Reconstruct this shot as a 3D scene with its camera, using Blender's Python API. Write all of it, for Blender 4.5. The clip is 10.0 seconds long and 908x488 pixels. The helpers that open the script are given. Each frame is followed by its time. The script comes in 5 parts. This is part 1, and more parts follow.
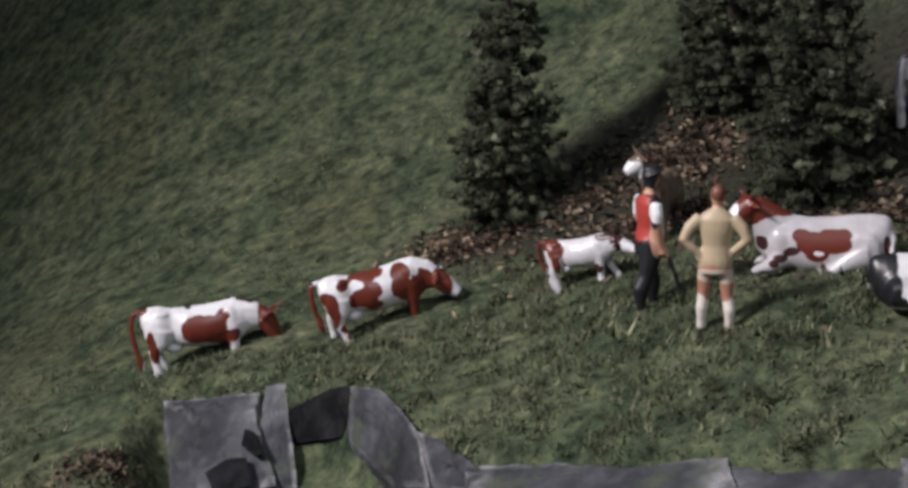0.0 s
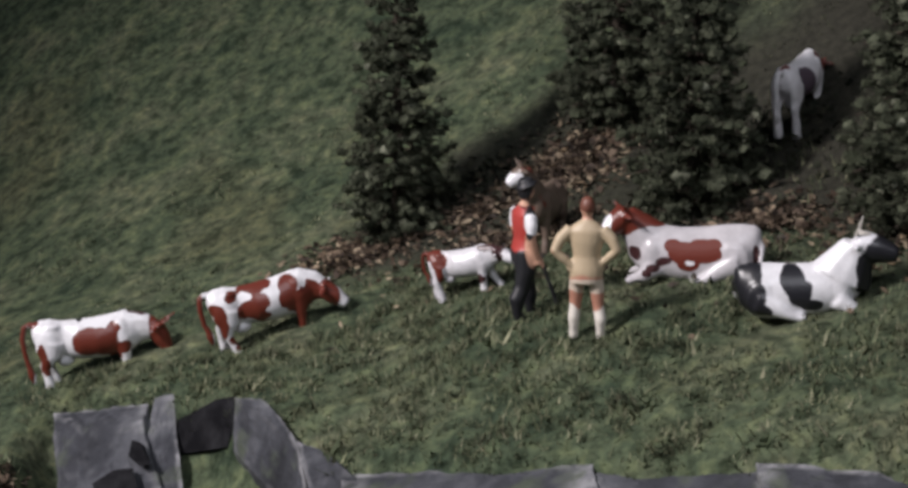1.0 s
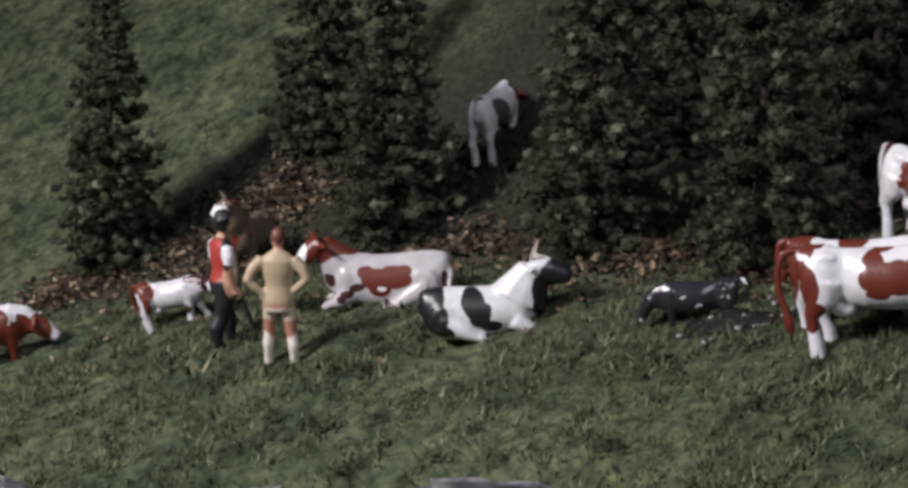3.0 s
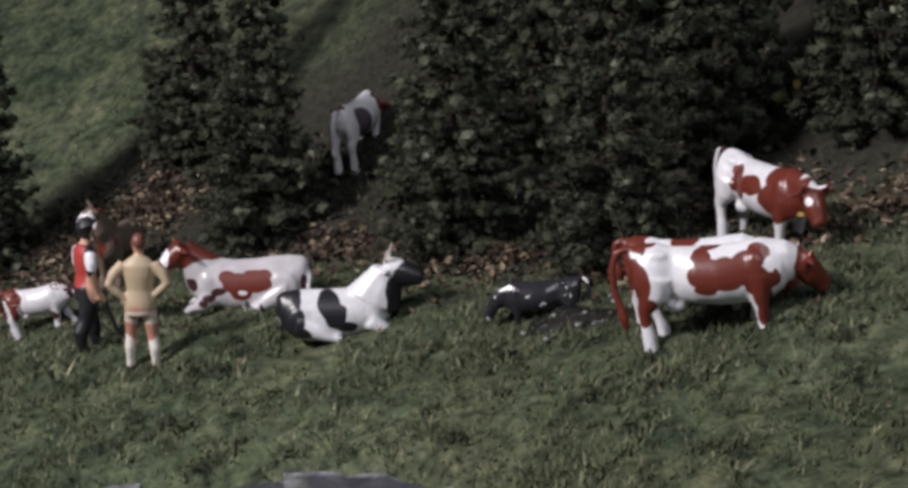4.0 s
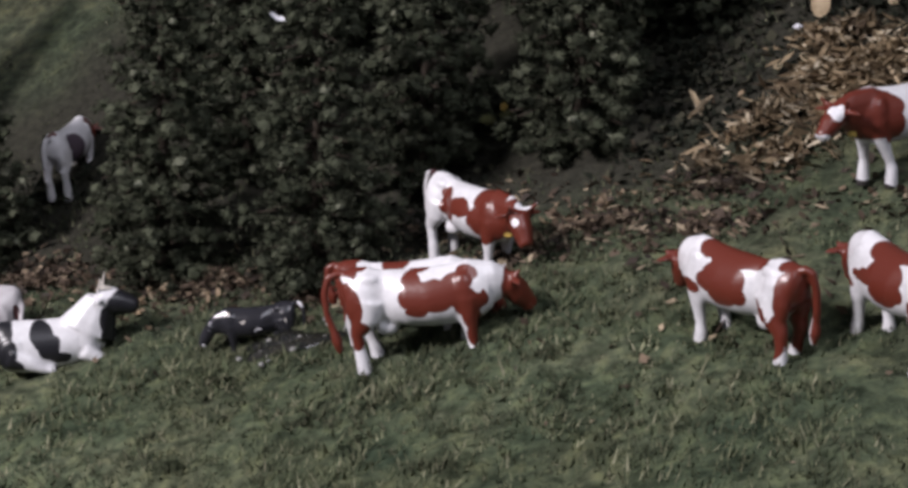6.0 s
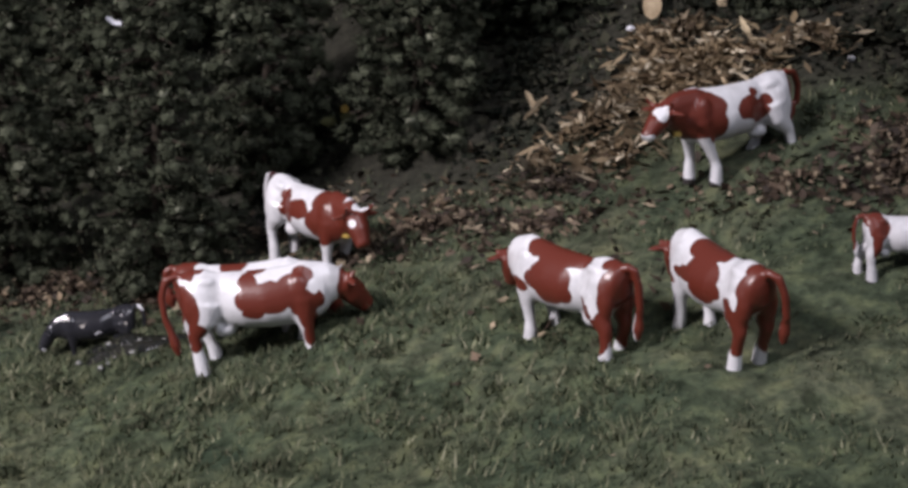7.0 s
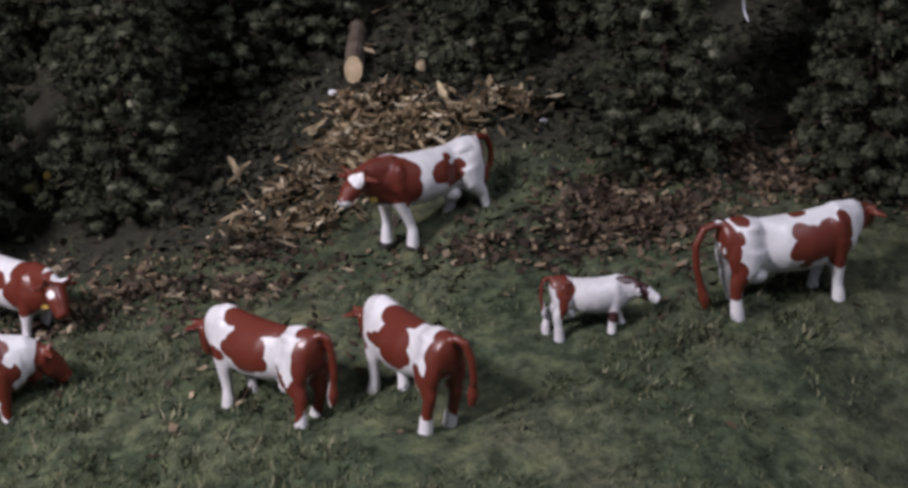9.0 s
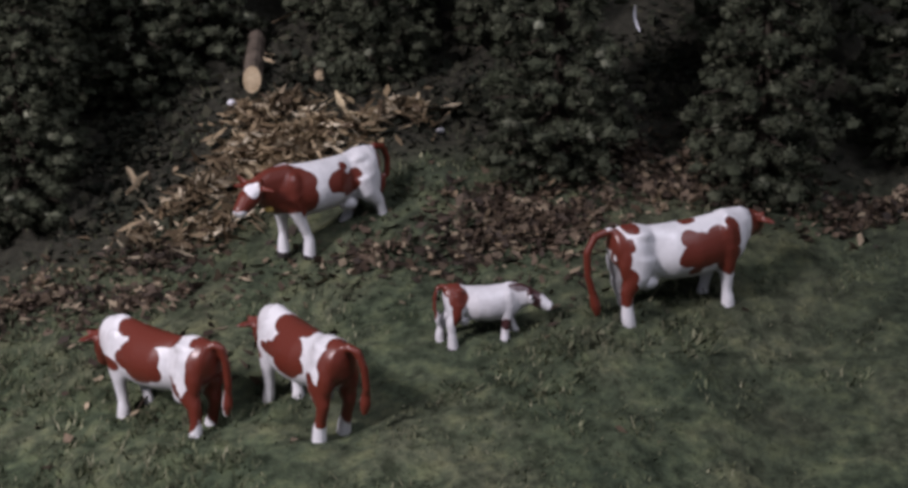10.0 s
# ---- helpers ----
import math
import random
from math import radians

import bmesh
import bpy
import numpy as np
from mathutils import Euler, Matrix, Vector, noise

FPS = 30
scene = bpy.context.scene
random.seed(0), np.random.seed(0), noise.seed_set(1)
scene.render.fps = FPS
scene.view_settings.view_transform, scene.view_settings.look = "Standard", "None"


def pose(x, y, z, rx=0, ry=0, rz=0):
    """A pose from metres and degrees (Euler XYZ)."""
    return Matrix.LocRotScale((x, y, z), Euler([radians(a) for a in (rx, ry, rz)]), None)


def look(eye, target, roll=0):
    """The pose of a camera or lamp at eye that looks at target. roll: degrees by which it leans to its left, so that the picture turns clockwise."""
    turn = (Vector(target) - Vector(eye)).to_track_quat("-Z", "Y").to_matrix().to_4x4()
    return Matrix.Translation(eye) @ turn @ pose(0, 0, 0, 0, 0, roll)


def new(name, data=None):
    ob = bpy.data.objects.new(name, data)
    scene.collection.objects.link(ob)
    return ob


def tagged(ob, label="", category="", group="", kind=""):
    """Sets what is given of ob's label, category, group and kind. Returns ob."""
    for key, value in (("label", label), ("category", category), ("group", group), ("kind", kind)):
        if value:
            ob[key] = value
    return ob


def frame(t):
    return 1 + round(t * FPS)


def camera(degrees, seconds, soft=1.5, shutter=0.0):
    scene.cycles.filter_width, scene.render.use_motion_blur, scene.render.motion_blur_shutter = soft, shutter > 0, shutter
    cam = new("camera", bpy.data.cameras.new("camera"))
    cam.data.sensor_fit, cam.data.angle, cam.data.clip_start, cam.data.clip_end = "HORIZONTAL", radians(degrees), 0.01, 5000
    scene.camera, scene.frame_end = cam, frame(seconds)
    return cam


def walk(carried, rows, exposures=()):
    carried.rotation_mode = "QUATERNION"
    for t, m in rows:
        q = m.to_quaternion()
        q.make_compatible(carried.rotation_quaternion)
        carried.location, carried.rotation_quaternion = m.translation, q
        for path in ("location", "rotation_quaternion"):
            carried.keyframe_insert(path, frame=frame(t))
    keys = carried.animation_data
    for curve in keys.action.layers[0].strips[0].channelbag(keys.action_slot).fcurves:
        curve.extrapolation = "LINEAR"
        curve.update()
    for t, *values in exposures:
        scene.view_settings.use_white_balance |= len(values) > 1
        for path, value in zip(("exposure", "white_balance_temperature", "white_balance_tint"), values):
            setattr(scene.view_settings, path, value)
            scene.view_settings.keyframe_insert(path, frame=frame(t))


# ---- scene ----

cam = camera(28.0, 10.0, soft=3.4)
PATH = [
    (0, (0.00007, 0.00003, 0.07594), (-0.00014, 0.29112, 0.00338), -0.01),
    (0.5, (0.00506, -0.00175, 0.07749), (0.00847, 0.28947, 0.00555), -0.00),
    (1, (0.00967, -0.00447, 0.07805), (0.01918, 0.28668, 0.00635), 0.06),
    (1.5, (0.01285, -0.00685, 0.07875), (0.02822, 0.28421, 0.00772), 0.10),
    (2, (0.01545, -0.00912, 0.07983), (0.03791, 0.28166, 0.00954), 0.01),
    (2.5, (0.01929, -0.01065, 0.08066), (0.05400, 0.27925, 0.01167), 0.11),
    (4, (0.02811, -0.02664, 0.08172), (0.08916, 0.25974, 0.01646), 0.46),
    (4.5, (0.02951, -0.02712, 0.08185), (0.10129, 0.25702, 0.01773), 0.57),
    (5, (0.02960, -0.02657, 0.08197), (0.11281, 0.25451, 0.01814), 0.73),
    (5.5, (0.02947, -0.02749, 0.08281), (0.12301, 0.25057, 0.02007), 0.87),
    (7, (0.03403, -0.03466, 0.08518), (0.15621, 0.23207, 0.02252), 1.11),
    (7.5, (0.03514, -0.03702, 0.08566), (0.16680, 0.22537, 0.02387), 1.14),
    (8, (0.03631, -0.03793, 0.08603), (0.17717, 0.21979, 0.02493), 1.16),
    (8.5, (0.03796, -0.03834, 0.08735), (0.18916, 0.21418, 0.02927), 1.32),
    (9, (0.03901, -0.03954, 0.08891), (0.19809, 0.20883, 0.03408), 1.37),
    (9.5, (0.04007, -0.04213, 0.08951), (0.20673, 0.20146, 0.03578), 1.52),
    (10, (0.04065, -0.04303, 0.08962), (0.21083, 0.19819, 0.03620), 1.45),
]
walk(cam, [(t, look(eye, target, roll)) for t, eye, target, roll in PATH], exposures=[(0.0, -0.13, 6430, 15), (0.5, -0.07, 6430, 15), (1.5, -0.06, 6420, 15), (2.5, -0.13, 6410, 16), (4.0, -0.15, 6370, 16), (5.0, 0.0, 6350, 17), (7.0, 0.03, 6310, 19), (8.0, -0.07, 6290, 20), (10.0, -0.1, 6250, 22)])

# ---- light: one lamp high on the left over the layout, dim light from the room all round, an added fill ----
world = bpy.data.worlds.new("room_air")
scene.world = world
world.use_nodes = True
world.node_tree.nodes["Background"].inputs[0].default_value = (0.80, 0.88, 1.0, 1)
world.node_tree.nodes["Background"].inputs[1].default_value = 0.115


def area_lamp(name, eye, target, size, watts, colour):
    data = bpy.data.lights.new(name, "AREA")
    data.shape, data.size, data.energy, data.color = "DISK", size, watts, colour
    ob = new(name, data)
    ob.matrix_world = look(eye, target)
    return ob


spot = bpy.data.lights.new("key_light", "SPOT")
spot.energy, spot.color, spot.spot_size, spot.spot_blend, spot.shadow_soft_size = 26.0, (1.0, 0.96, 0.94), radians(56), 1.0, 0.05
new("key_light", spot).matrix_world = look((-0.43, 0.06, 0.40), (0.058, 0.242, 0.01))
# Unseen fill lamp, added to lighten the sides that the key leaves dark.
area_lamp("ceiling_light", (0.15, -0.55, 0.85), (0.10, 0.25, 0.0), 0.5, 4.5, (0.92, 0.95, 1.0))


# ---- terrain: all plan numbers below are millimetres on the layout ----
PIVOT = (20.0, -20.0)
LEVEL = (2.654, 6.419, -5.438, 0.169)
NEAR = (0.192, 0.335, -0.031, -0.054)
CREASE = (3.003, -2.102, 0.700, 3.154)
STEEP = (0.431, -0.379, -0.887, 1.727)


def soft_ramp(v, w):
    return w * np.logaddexp(0, v / w)


def lattice(i, j, seed):
    v = np.sin(i * 127.1 + j * 311.7 + seed * 74.7) * 43758.5453
    return v - np.floor(v)


def vnoise(x, y, size, seed=0):
    """Smooth value noise from -1 to 1 with cells of the given size."""
    u, v = np.asarray(x, float) / size, np.asarray(y, float) / size
    i, j = np.floor(u), np.floor(v)
    a, b = u - i, v - j
    a, b = a * a * (3 - 2 * a), b * b * (3 - 2 * b)
    low = lattice(i, j, seed) * (1 - a) + lattice(i + 1, j, seed) * a
    top = lattice(i, j + 1, seed) * (1 - a) + lattice(i + 1, j + 1, seed) * a
    return 2 * (low * (1 - b) + top * b) - 1


def cliff(x, y):
    """How far a place lies in front of the lawn's rocky edge."""
    edge = np.interp(x, (-90, -52, -30, -15, 0, 11, 27, 42, 54, 60, 66, 74), (300, 304, 292, 276, 245, 238, 228, 218, 211.5, 207.5, 200, 192))
    return edge - y + 2.0 * vnoise(x, y, 11, 5)


def base_height(x, y):
    x, y = np.asarray(x, float), np.asarray(y, float)
    turn, far = np.arctan2(x - PIVOT[0], y - PIVOT[1]), np.hypot(x - PIVOT[0], y - PIVOT[1])
    turn = np.clip(turn, -0.35, 0.95) - 0.35
    a, b, c, s = (sum(k * turn**n for n, k in enumerate(row)) for row in (LEVEL, NEAR, CREASE, STEEP))
    d = np.clip(far, 120, 700) - c * 100
    z = a * 10 + b * d + s * soft_ramp(d, 10.0)
    left = 1 / (1 + np.exp((turn + 0.42) / 0.06))
    z = z + left * 0.5 * soft_ramp(np.minimum(far, 760) - 445, 15.0)
    return z + 5.5 * np.exp(-((x - 36) ** 2 + (y - 264) ** 2) / (2 * 16**2))


def height(x, y):
    """The ground with its edge and its small unevenness."""
    z = base_height(x, y)
    x, y = np.asarray(x, float), np.asarray(y, float)
    lawn = 1 / (1 + np.exp(-np.clip(cliff(x, y), -60, 60) / 1.5))
    keep = 1 / (1 + np.exp((x - 76) / 3)) / (1 + np.exp(-(x + 53) / 2))
    z = z - 13 * lawn * keep
    calm = 1 - 0.55 / (1 + np.exp(-(np.hypot(x - PIVOT[0], y - PIVOT[1]) - 352) / 6))
    return z + calm * (0.8 * vnoise(x, y, 8, 1) + 0.4 * vnoise(x, y, 3.1, 2)) + 1.0 * vnoise(x, y, 31, 3)


def soil_and_shade(x, y):
    """How bare, brown and dark the ground is, tree shade included: all of it in the wood, some towards the east."""
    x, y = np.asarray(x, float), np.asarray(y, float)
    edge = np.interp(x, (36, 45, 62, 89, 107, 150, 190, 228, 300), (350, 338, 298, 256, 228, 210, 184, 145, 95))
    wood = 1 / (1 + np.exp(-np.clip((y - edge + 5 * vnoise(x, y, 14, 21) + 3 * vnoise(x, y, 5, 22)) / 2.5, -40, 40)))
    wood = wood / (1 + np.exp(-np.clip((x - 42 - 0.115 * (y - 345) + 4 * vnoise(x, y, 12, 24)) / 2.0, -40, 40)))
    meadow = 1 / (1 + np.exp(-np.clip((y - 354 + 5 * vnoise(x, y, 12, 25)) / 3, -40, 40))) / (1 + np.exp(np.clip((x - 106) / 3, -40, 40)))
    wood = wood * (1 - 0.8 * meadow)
    # Bare brown band between the firs, which also paints the lone fir's shadow.
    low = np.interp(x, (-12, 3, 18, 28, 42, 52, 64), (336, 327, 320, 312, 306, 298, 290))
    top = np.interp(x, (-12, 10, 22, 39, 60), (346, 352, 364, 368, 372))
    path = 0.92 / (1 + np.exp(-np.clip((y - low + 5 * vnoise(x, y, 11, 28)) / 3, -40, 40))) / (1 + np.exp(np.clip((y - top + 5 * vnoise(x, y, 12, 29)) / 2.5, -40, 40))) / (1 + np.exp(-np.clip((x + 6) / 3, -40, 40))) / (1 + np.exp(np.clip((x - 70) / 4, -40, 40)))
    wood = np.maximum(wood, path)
    # Lawn before the wood: dirt and the wood's shade painted as one.
    dim_fringe = 0.5 / (1 + np.exp(-np.clip((y - edge + np.interp(x, (60, 105, 130), (32, 30, 16)) + 7 * vnoise(x, y, 13, 26)) / 5, -40, 40))) / (1 + np.exp(-np.clip((x - 66) / 5, -40, 40)))
    return np.maximum(np.maximum(wood, dim_fringe * (0.8 + 0.3 * vnoise(x, y, 6, 27))), np.clip((x - 120) / 160, 0, 0.55) * (0.6 + 0.4 * vnoise(x, y, 9, 23)))


def ground(x, y):
    return float(height(np.array([x]), np.array([y]))[0])


# ---- materials ----
def material(name, rough=0.7, metal=0.0, spec=0.5):
    m = bpy.data.materials.new(name)
    m.use_nodes = True
    b = m.node_tree.nodes["Principled BSDF"]
    b.inputs["Roughness"].default_value, b.inputs["Metallic"].default_value = rough, metal
    b.inputs["Specular IOR Level"].default_value = spec
    return m, m.node_tree, b


def node(tree, kind, **values):
    n = tree.nodes.new(kind)
    for key, value in values.items():
        if key == "operation":
            n.operation = value
        elif key == "data_type":
            n.data_type = value
        else:
            n.inputs[key].default_value = value
    return n


def ramp(tree, source, stops):
    n = tree.nodes.new("ShaderNodeValToRGB")
    while len(n.color_ramp.elements) < len(stops):
        n.color_ramp.elements.new(0.5)
    for e, (at, colour) in zip(n.color_ramp.elements, stops):
        e.position, e.color = at, (*colour, 1)
    tree.links.new(source, n.inputs[0])
    return n.outputs[0]


def noise_of(tree, source, size_mm, detail=4.0, rough=0.6):
    n = node(tree, "ShaderNodeTexNoise", Scale=1000.0 / size_mm, Detail=detail, Roughness=rough)
    tree.links.new(source, n.inputs["Vector"])
    return n.outputs[0]


def mixed(tree, fac, a, b, blend="MIX"):
    n = tree.nodes.new("ShaderNodeMix")
    n.data_type, n.blend_type = "RGBA", blend
    for value, socket in ((fac, n.inputs[0]), (a, n.inputs[6]), (b, n.inputs[7])):
        if isinstance(value, (int, float)):
            socket.default_value = value
        elif isinstance(value, tuple):
            socket.default_value = (*value, 1)
        else:
            tree.links.new(value, socket)
    return n.outputs[2]


def bumped(tree, b, source, strength, far_mm):
    n = node(tree, "ShaderNodeBump", Strength=strength, Distance=far_mm / 1000)
    tree.links.new(source, n.inputs["Height"])
    tree.links.new(n.outputs[0], b.inputs["Normal"])


def place_of(tree):
    return tree.nodes.new("ShaderNodeTexCoord").outputs["Object"]


def turf_material():
    m, t, b = material("painted_turf", 0.95, spec=0.1)
    p = place_of(t)
    patch = ramp(t, noise_of(t, p, 19, 6, 0.66), [(0.34, (0.035, 0.050, 0.032)), (0.5, (0.068, 0.085, 0.052)), (0.66, (0.100, 0.107, 0.070))])
    crumb = noise_of(t, p, 3.6, 5, 0.62)
    coarse = ramp(t, crumb, [(0.36, (0.42, 0.46, 0.42)), (0.5, (0.95, 0.97, 0.95)), (0.64, (1.5, 1.43, 1.25))])
    fine = ramp(t, noise_of(t, p, 1.5, 4, 0.7), [(0.33, (0.55, 0.56, 0.55)), (0.55, (1.0, 1.0, 1.0)), (0.72, (1.3, 1.28, 1.18))])
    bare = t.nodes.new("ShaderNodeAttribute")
    bare.attribute_name = "soil_and_shade"
    soil_and_shade = bare.outputs["Fac"]
    dirt = ramp(t, noise_of(t, p, 55, 3), [(0.55, (0, 0, 0)), (0.72, (1, 1, 1))])
    base = mixed(t, 1.0, mixed(t, dirt, patch, (0.070, 0.074, 0.044)), coarse, "MULTIPLY")
    # Earth colour kept extra dark, to paint the black gaps between firs.
    t.links.new(mixed(t, 1.0, mixed(t, soil_and_shade, base, (0.031, 0.030, 0.023)), fine, "MULTIPLY"), b.inputs["Base Color"])
    bumped(t, b, crumb, 0.9, 1.6)
    return m


def island_material(name, stops, rough=0.8, spec=0.2, size=20.0, low=0.44, high=1.22, relief=0.0):
    """Colours that differ from flake to flake, and drift from place to place."""
    m, t, b = material(name, rough, spec=spec)
    r = t.nodes.new("ShaderNodeNewGeometry").outputs["Random Per Island"]
    drift = ramp(t, noise_of(t, place_of(t), size, 3), [(0.32, (low, low, low)), (0.68, (high, high, high))])
    t.links.new(mixed(t, 1.0, ramp(t, r, stops), drift, "MULTIPLY"), b.inputs["Base Color"])
    if relief:
        bumped(t, b, noise_of(t, place_of(t), relief, 4), 0.9, relief * 0.5)
    return m


def rock_material():
    m, t, b = material("grey_cast_rock", 0.85, spec=0.3)
    p = place_of(t)
    base = ramp(t, noise_of(t, p, 15, 8, 0.66), [(0.3, (0.012, 0.013, 0.016)), (0.48, (0.034, 0.036, 0.043)), (0.62, (0.080, 0.083, 0.093)), (0.8, (0.22, 0.22, 0.23))])
    worn = ramp(t, t.nodes.new("ShaderNodeNewGeometry").outputs["Pointiness"], [(0.505, (0, 0, 0)), (0.56, (1, 1, 1))])
    base = mixed(t, mixed(t, 1.0, worn, ramp(t, noise_of(t, p, 3.5, 4), [(0.4, (0.1, 0.1, 0.1)), (0.6, (1, 1, 1))]), "MULTIPLY"), base, (0.24, 0.24, 0.25))
    moss = ramp(t, noise_of(t, p, 9, 5), [(0.54, (0, 0, 0)), (0.68, (0.85, 0.85, 0.85))])
    t.links.new(mixed(t, moss, base, (0.06, 0.072, 0.05)), b.inputs["Base Color"])
    bumped(t, b, noise_of(t, p, 3.0, 8, 0.7), 0.8, 1.0)
    return m


def bark_material(name, dark, light):
    m, t, b = material(name, 0.9, spec=0.2)
    p = place_of(t)
    t.links.new(ramp(t, noise_of(t, p, 2.2, 5), [(0.35, dark), (0.65, light)]), b.inputs["Base Color"])
    bumped(t, b, noise_of(t, p, 1.0, 4), 0.7, 0.4)
    return m


def plain_material(name, colour, rough=0.8, size=300.0):
    m, t, b = material(name, rough)
    p = place_of(t)
    dim = tuple(0.82 * c for c in colour)
    t.links.new(ramp(t, noise_of(t, p, size, 6), [(0.35, dim), (0.65, colour)]), b.inputs["Base Color"])
    bumped(t, b, noise_of(t, p, size / 40, 3), 0.15, 1.0)
    return m


WHITE, BROWN, BLACK = (0.64, 0.635, 0.655), (0.112, 0.022, 0.013), (0.012, 0.012, 0.015)
HOOF, HORN, BRASS, DARK = (0.035, 0.03, 0.03), (0.45, 0.42, 0.38), (0.55, 0.38, 0.10), (0.045, 0.017, 0.018)


def enamel(name, base, spots, rough=0.34, wobble=1.0):
    """Hand-painted enamel: a base coat with painted patches, each (x, y, z, rx, ry, rz, colour) in millimetres on the figure."""
    m, t, b = material(name, rough, spec=0.5)
    p = place_of(t)
    big = node(t, "ShaderNodeVectorMath", operation="SCALE", Scale=1000.0)
    t.links.new(p, big.inputs[0])
    wave = node(t, "ShaderNodeTexNoise", Scale=0.30, Detail=1.3, Roughness=0.62)
    t.links.new(big.outputs[0], wave.inputs["Vector"])
    centred = node(t, "ShaderNodeVectorMath", operation="SUBTRACT")
    centred.inputs[1].default_value = (0.5, 0.5, 0.5)
    t.links.new(wave.outputs["Color"], centred.inputs[0])
    moved = node(t, "ShaderNodeVectorMath", operation="MULTIPLY_ADD")
    moved.inputs[1].default_value = (4.6 * wobble,) * 3
    t.links.new(centred.outputs[0], moved.inputs[0])
    t.links.new(big.outputs[0], moved.inputs[2])
    worn = ramp(t, noise_of(t, p, 4.5, 6, 0.7), [(0.32, tuple(0.74 * c for c in base)), (0.58, base)])
    colour = worn
    for x, y, z, rx, ry, rz, paint in spots:
        off = node(t, "ShaderNodeVectorMath", operation="SUBTRACT")
        off.inputs[1].default_value = (x, y, z)
        t.links.new(moved.outputs[0], off.inputs[0])
        size = node(t, "ShaderNodeVectorMath", operation="MULTIPLY")
        size.inputs[1].default_value = (1 / rx, 1 / ry, 1 / rz)
        t.links.new(off.outputs[0], size.inputs[0])
        far = node(t, "ShaderNodeVectorMath", operation="LENGTH")
        t.links.new(size.outputs[0], far.inputs[0])
        edge = node(t, "ShaderNodeMapRange")
        for n, v in ((1, 0.96), (2, 1.04), (3, 1.0), (4, 0.0)):
            edge.inputs[n].default_value = v
        t.links.new(far.outputs["Value"], edge.inputs[0])
        colour = mixed(t, edge.outputs[0], colour, paint)
    t.links.new(colour, b.inputs["Base Color"])
    bumped(t, b, noise_of(t, p, 1.3, 3), 0.12, 0.3)
    return m


TURF = turf_material()
BLADES = island_material("static_grass", [(0.0, (0.034, 0.045, 0.025)), (0.45, (0.070, 0.084, 0.046)), (0.8, (0.120, 0.126, 0.074)), (1.0, (0.21, 0.205, 0.135))], 0.8, 0.15, 4.5, 0.36, 1.5)
LEAVES = island_material("dry_leaf_flakes", [(0.0, (0.022, 0.016, 0.012)), (0.5, (0.066, 0.045, 0.031)), (0.86, (0.165, 0.122, 0.083)), (1.0, (0.38, 0.31, 0.21))], 0.7, 0.25, 15)
CHIPS = island_material("wood_chip_flakes", [(0.0, (0.045, 0.028, 0.015)), (0.4, (0.122, 0.086, 0.047)), (0.8, (0.245, 0.185, 0.112)), (1.0, (0.52, 0.45, 0.33))], 0.7, 0.25, 15)
NEEDLES = island_material("conifer_foliage", [(0.0, (0.026, 0.030, 0.019)), (0.5, (0.040, 0.045, 0.030)), (0.94, (0.061, 0.066, 0.045)), (1.0, (0.125, 0.13, 0.097))], 0.95, 0.06, 4.5, 0.36, 1.75, 0.7)
SHADE_FLAKES = island_material("dark_shade_flakes", [(0.0, (0.012, 0.015, 0.011)), (0.6, (0.028, 0.031, 0.021)), (1.0, (0.065, 0.062, 0.042))], 0.9, 0.1, 15)
ROCK = rock_material()
BARK = bark_material("tree_bark", (0.022, 0.017, 0.013), (0.055, 0.043, 0.032))
PALE_WOOD = bark_material("cut_wood", (0.27, 0.20, 0.12), (0.50, 0.40, 0.27))
FASCIA = plain_material("painted_board", (0.10, 0.085, 0.07), 0.6, 120)


# ---- helpers for shapes ----
def mesh_of(name, verts, faces, mat, smooth=False, scale=0.001):
    me = bpy.data.meshes.new(name)
    v = np.asarray(verts, np.float32) * scale
    me.from_pydata(v.tolist(), [], [tuple(f) for f in faces])
    me.materials.append(mat)
    if smooth:
        me.shade_smooth()
    return me


def flat_mesh(name, verts, sides, mat):
    """A mesh of separate faces, each with its own corners: verts is (count, sides, 3) in millimetres."""
    count = len(verts)
    me = bpy.data.meshes.new(name)
    me.vertices.add(count * sides)
    me.vertices.foreach_set("co", (np.asarray(verts, np.float32) * 0.001).ravel())
    me.loops.add(count * sides)
    me.loops.foreach_set("vertex_index", np.arange(count * sides, dtype=np.int32))
    me.polygons.add(count)
    me.polygons.foreach_set("loop_start", np.arange(0, count * sides, sides, dtype=np.int32))
    me.materials.append(mat)
    me.update(calc_edges=True)
    me.validate()
    return me


def part(name, me, parent, label=""):
    ob = new(name, me)
    ob.parent = parent
    return tagged(ob, label)


def box(lo, hi):
    x0, y0, z0, x1, y1, z1 = *lo, *hi
    v = [(x, y, z) for x in (x0, x1) for y in (y0, y1) for z in (z0, z1)]
    return v, [(0, 1, 3, 2), (4, 6, 7, 5), (0, 4, 5, 1), (2, 3, 7, 6), (0, 2, 6, 4), (1, 5, 7, 3)]


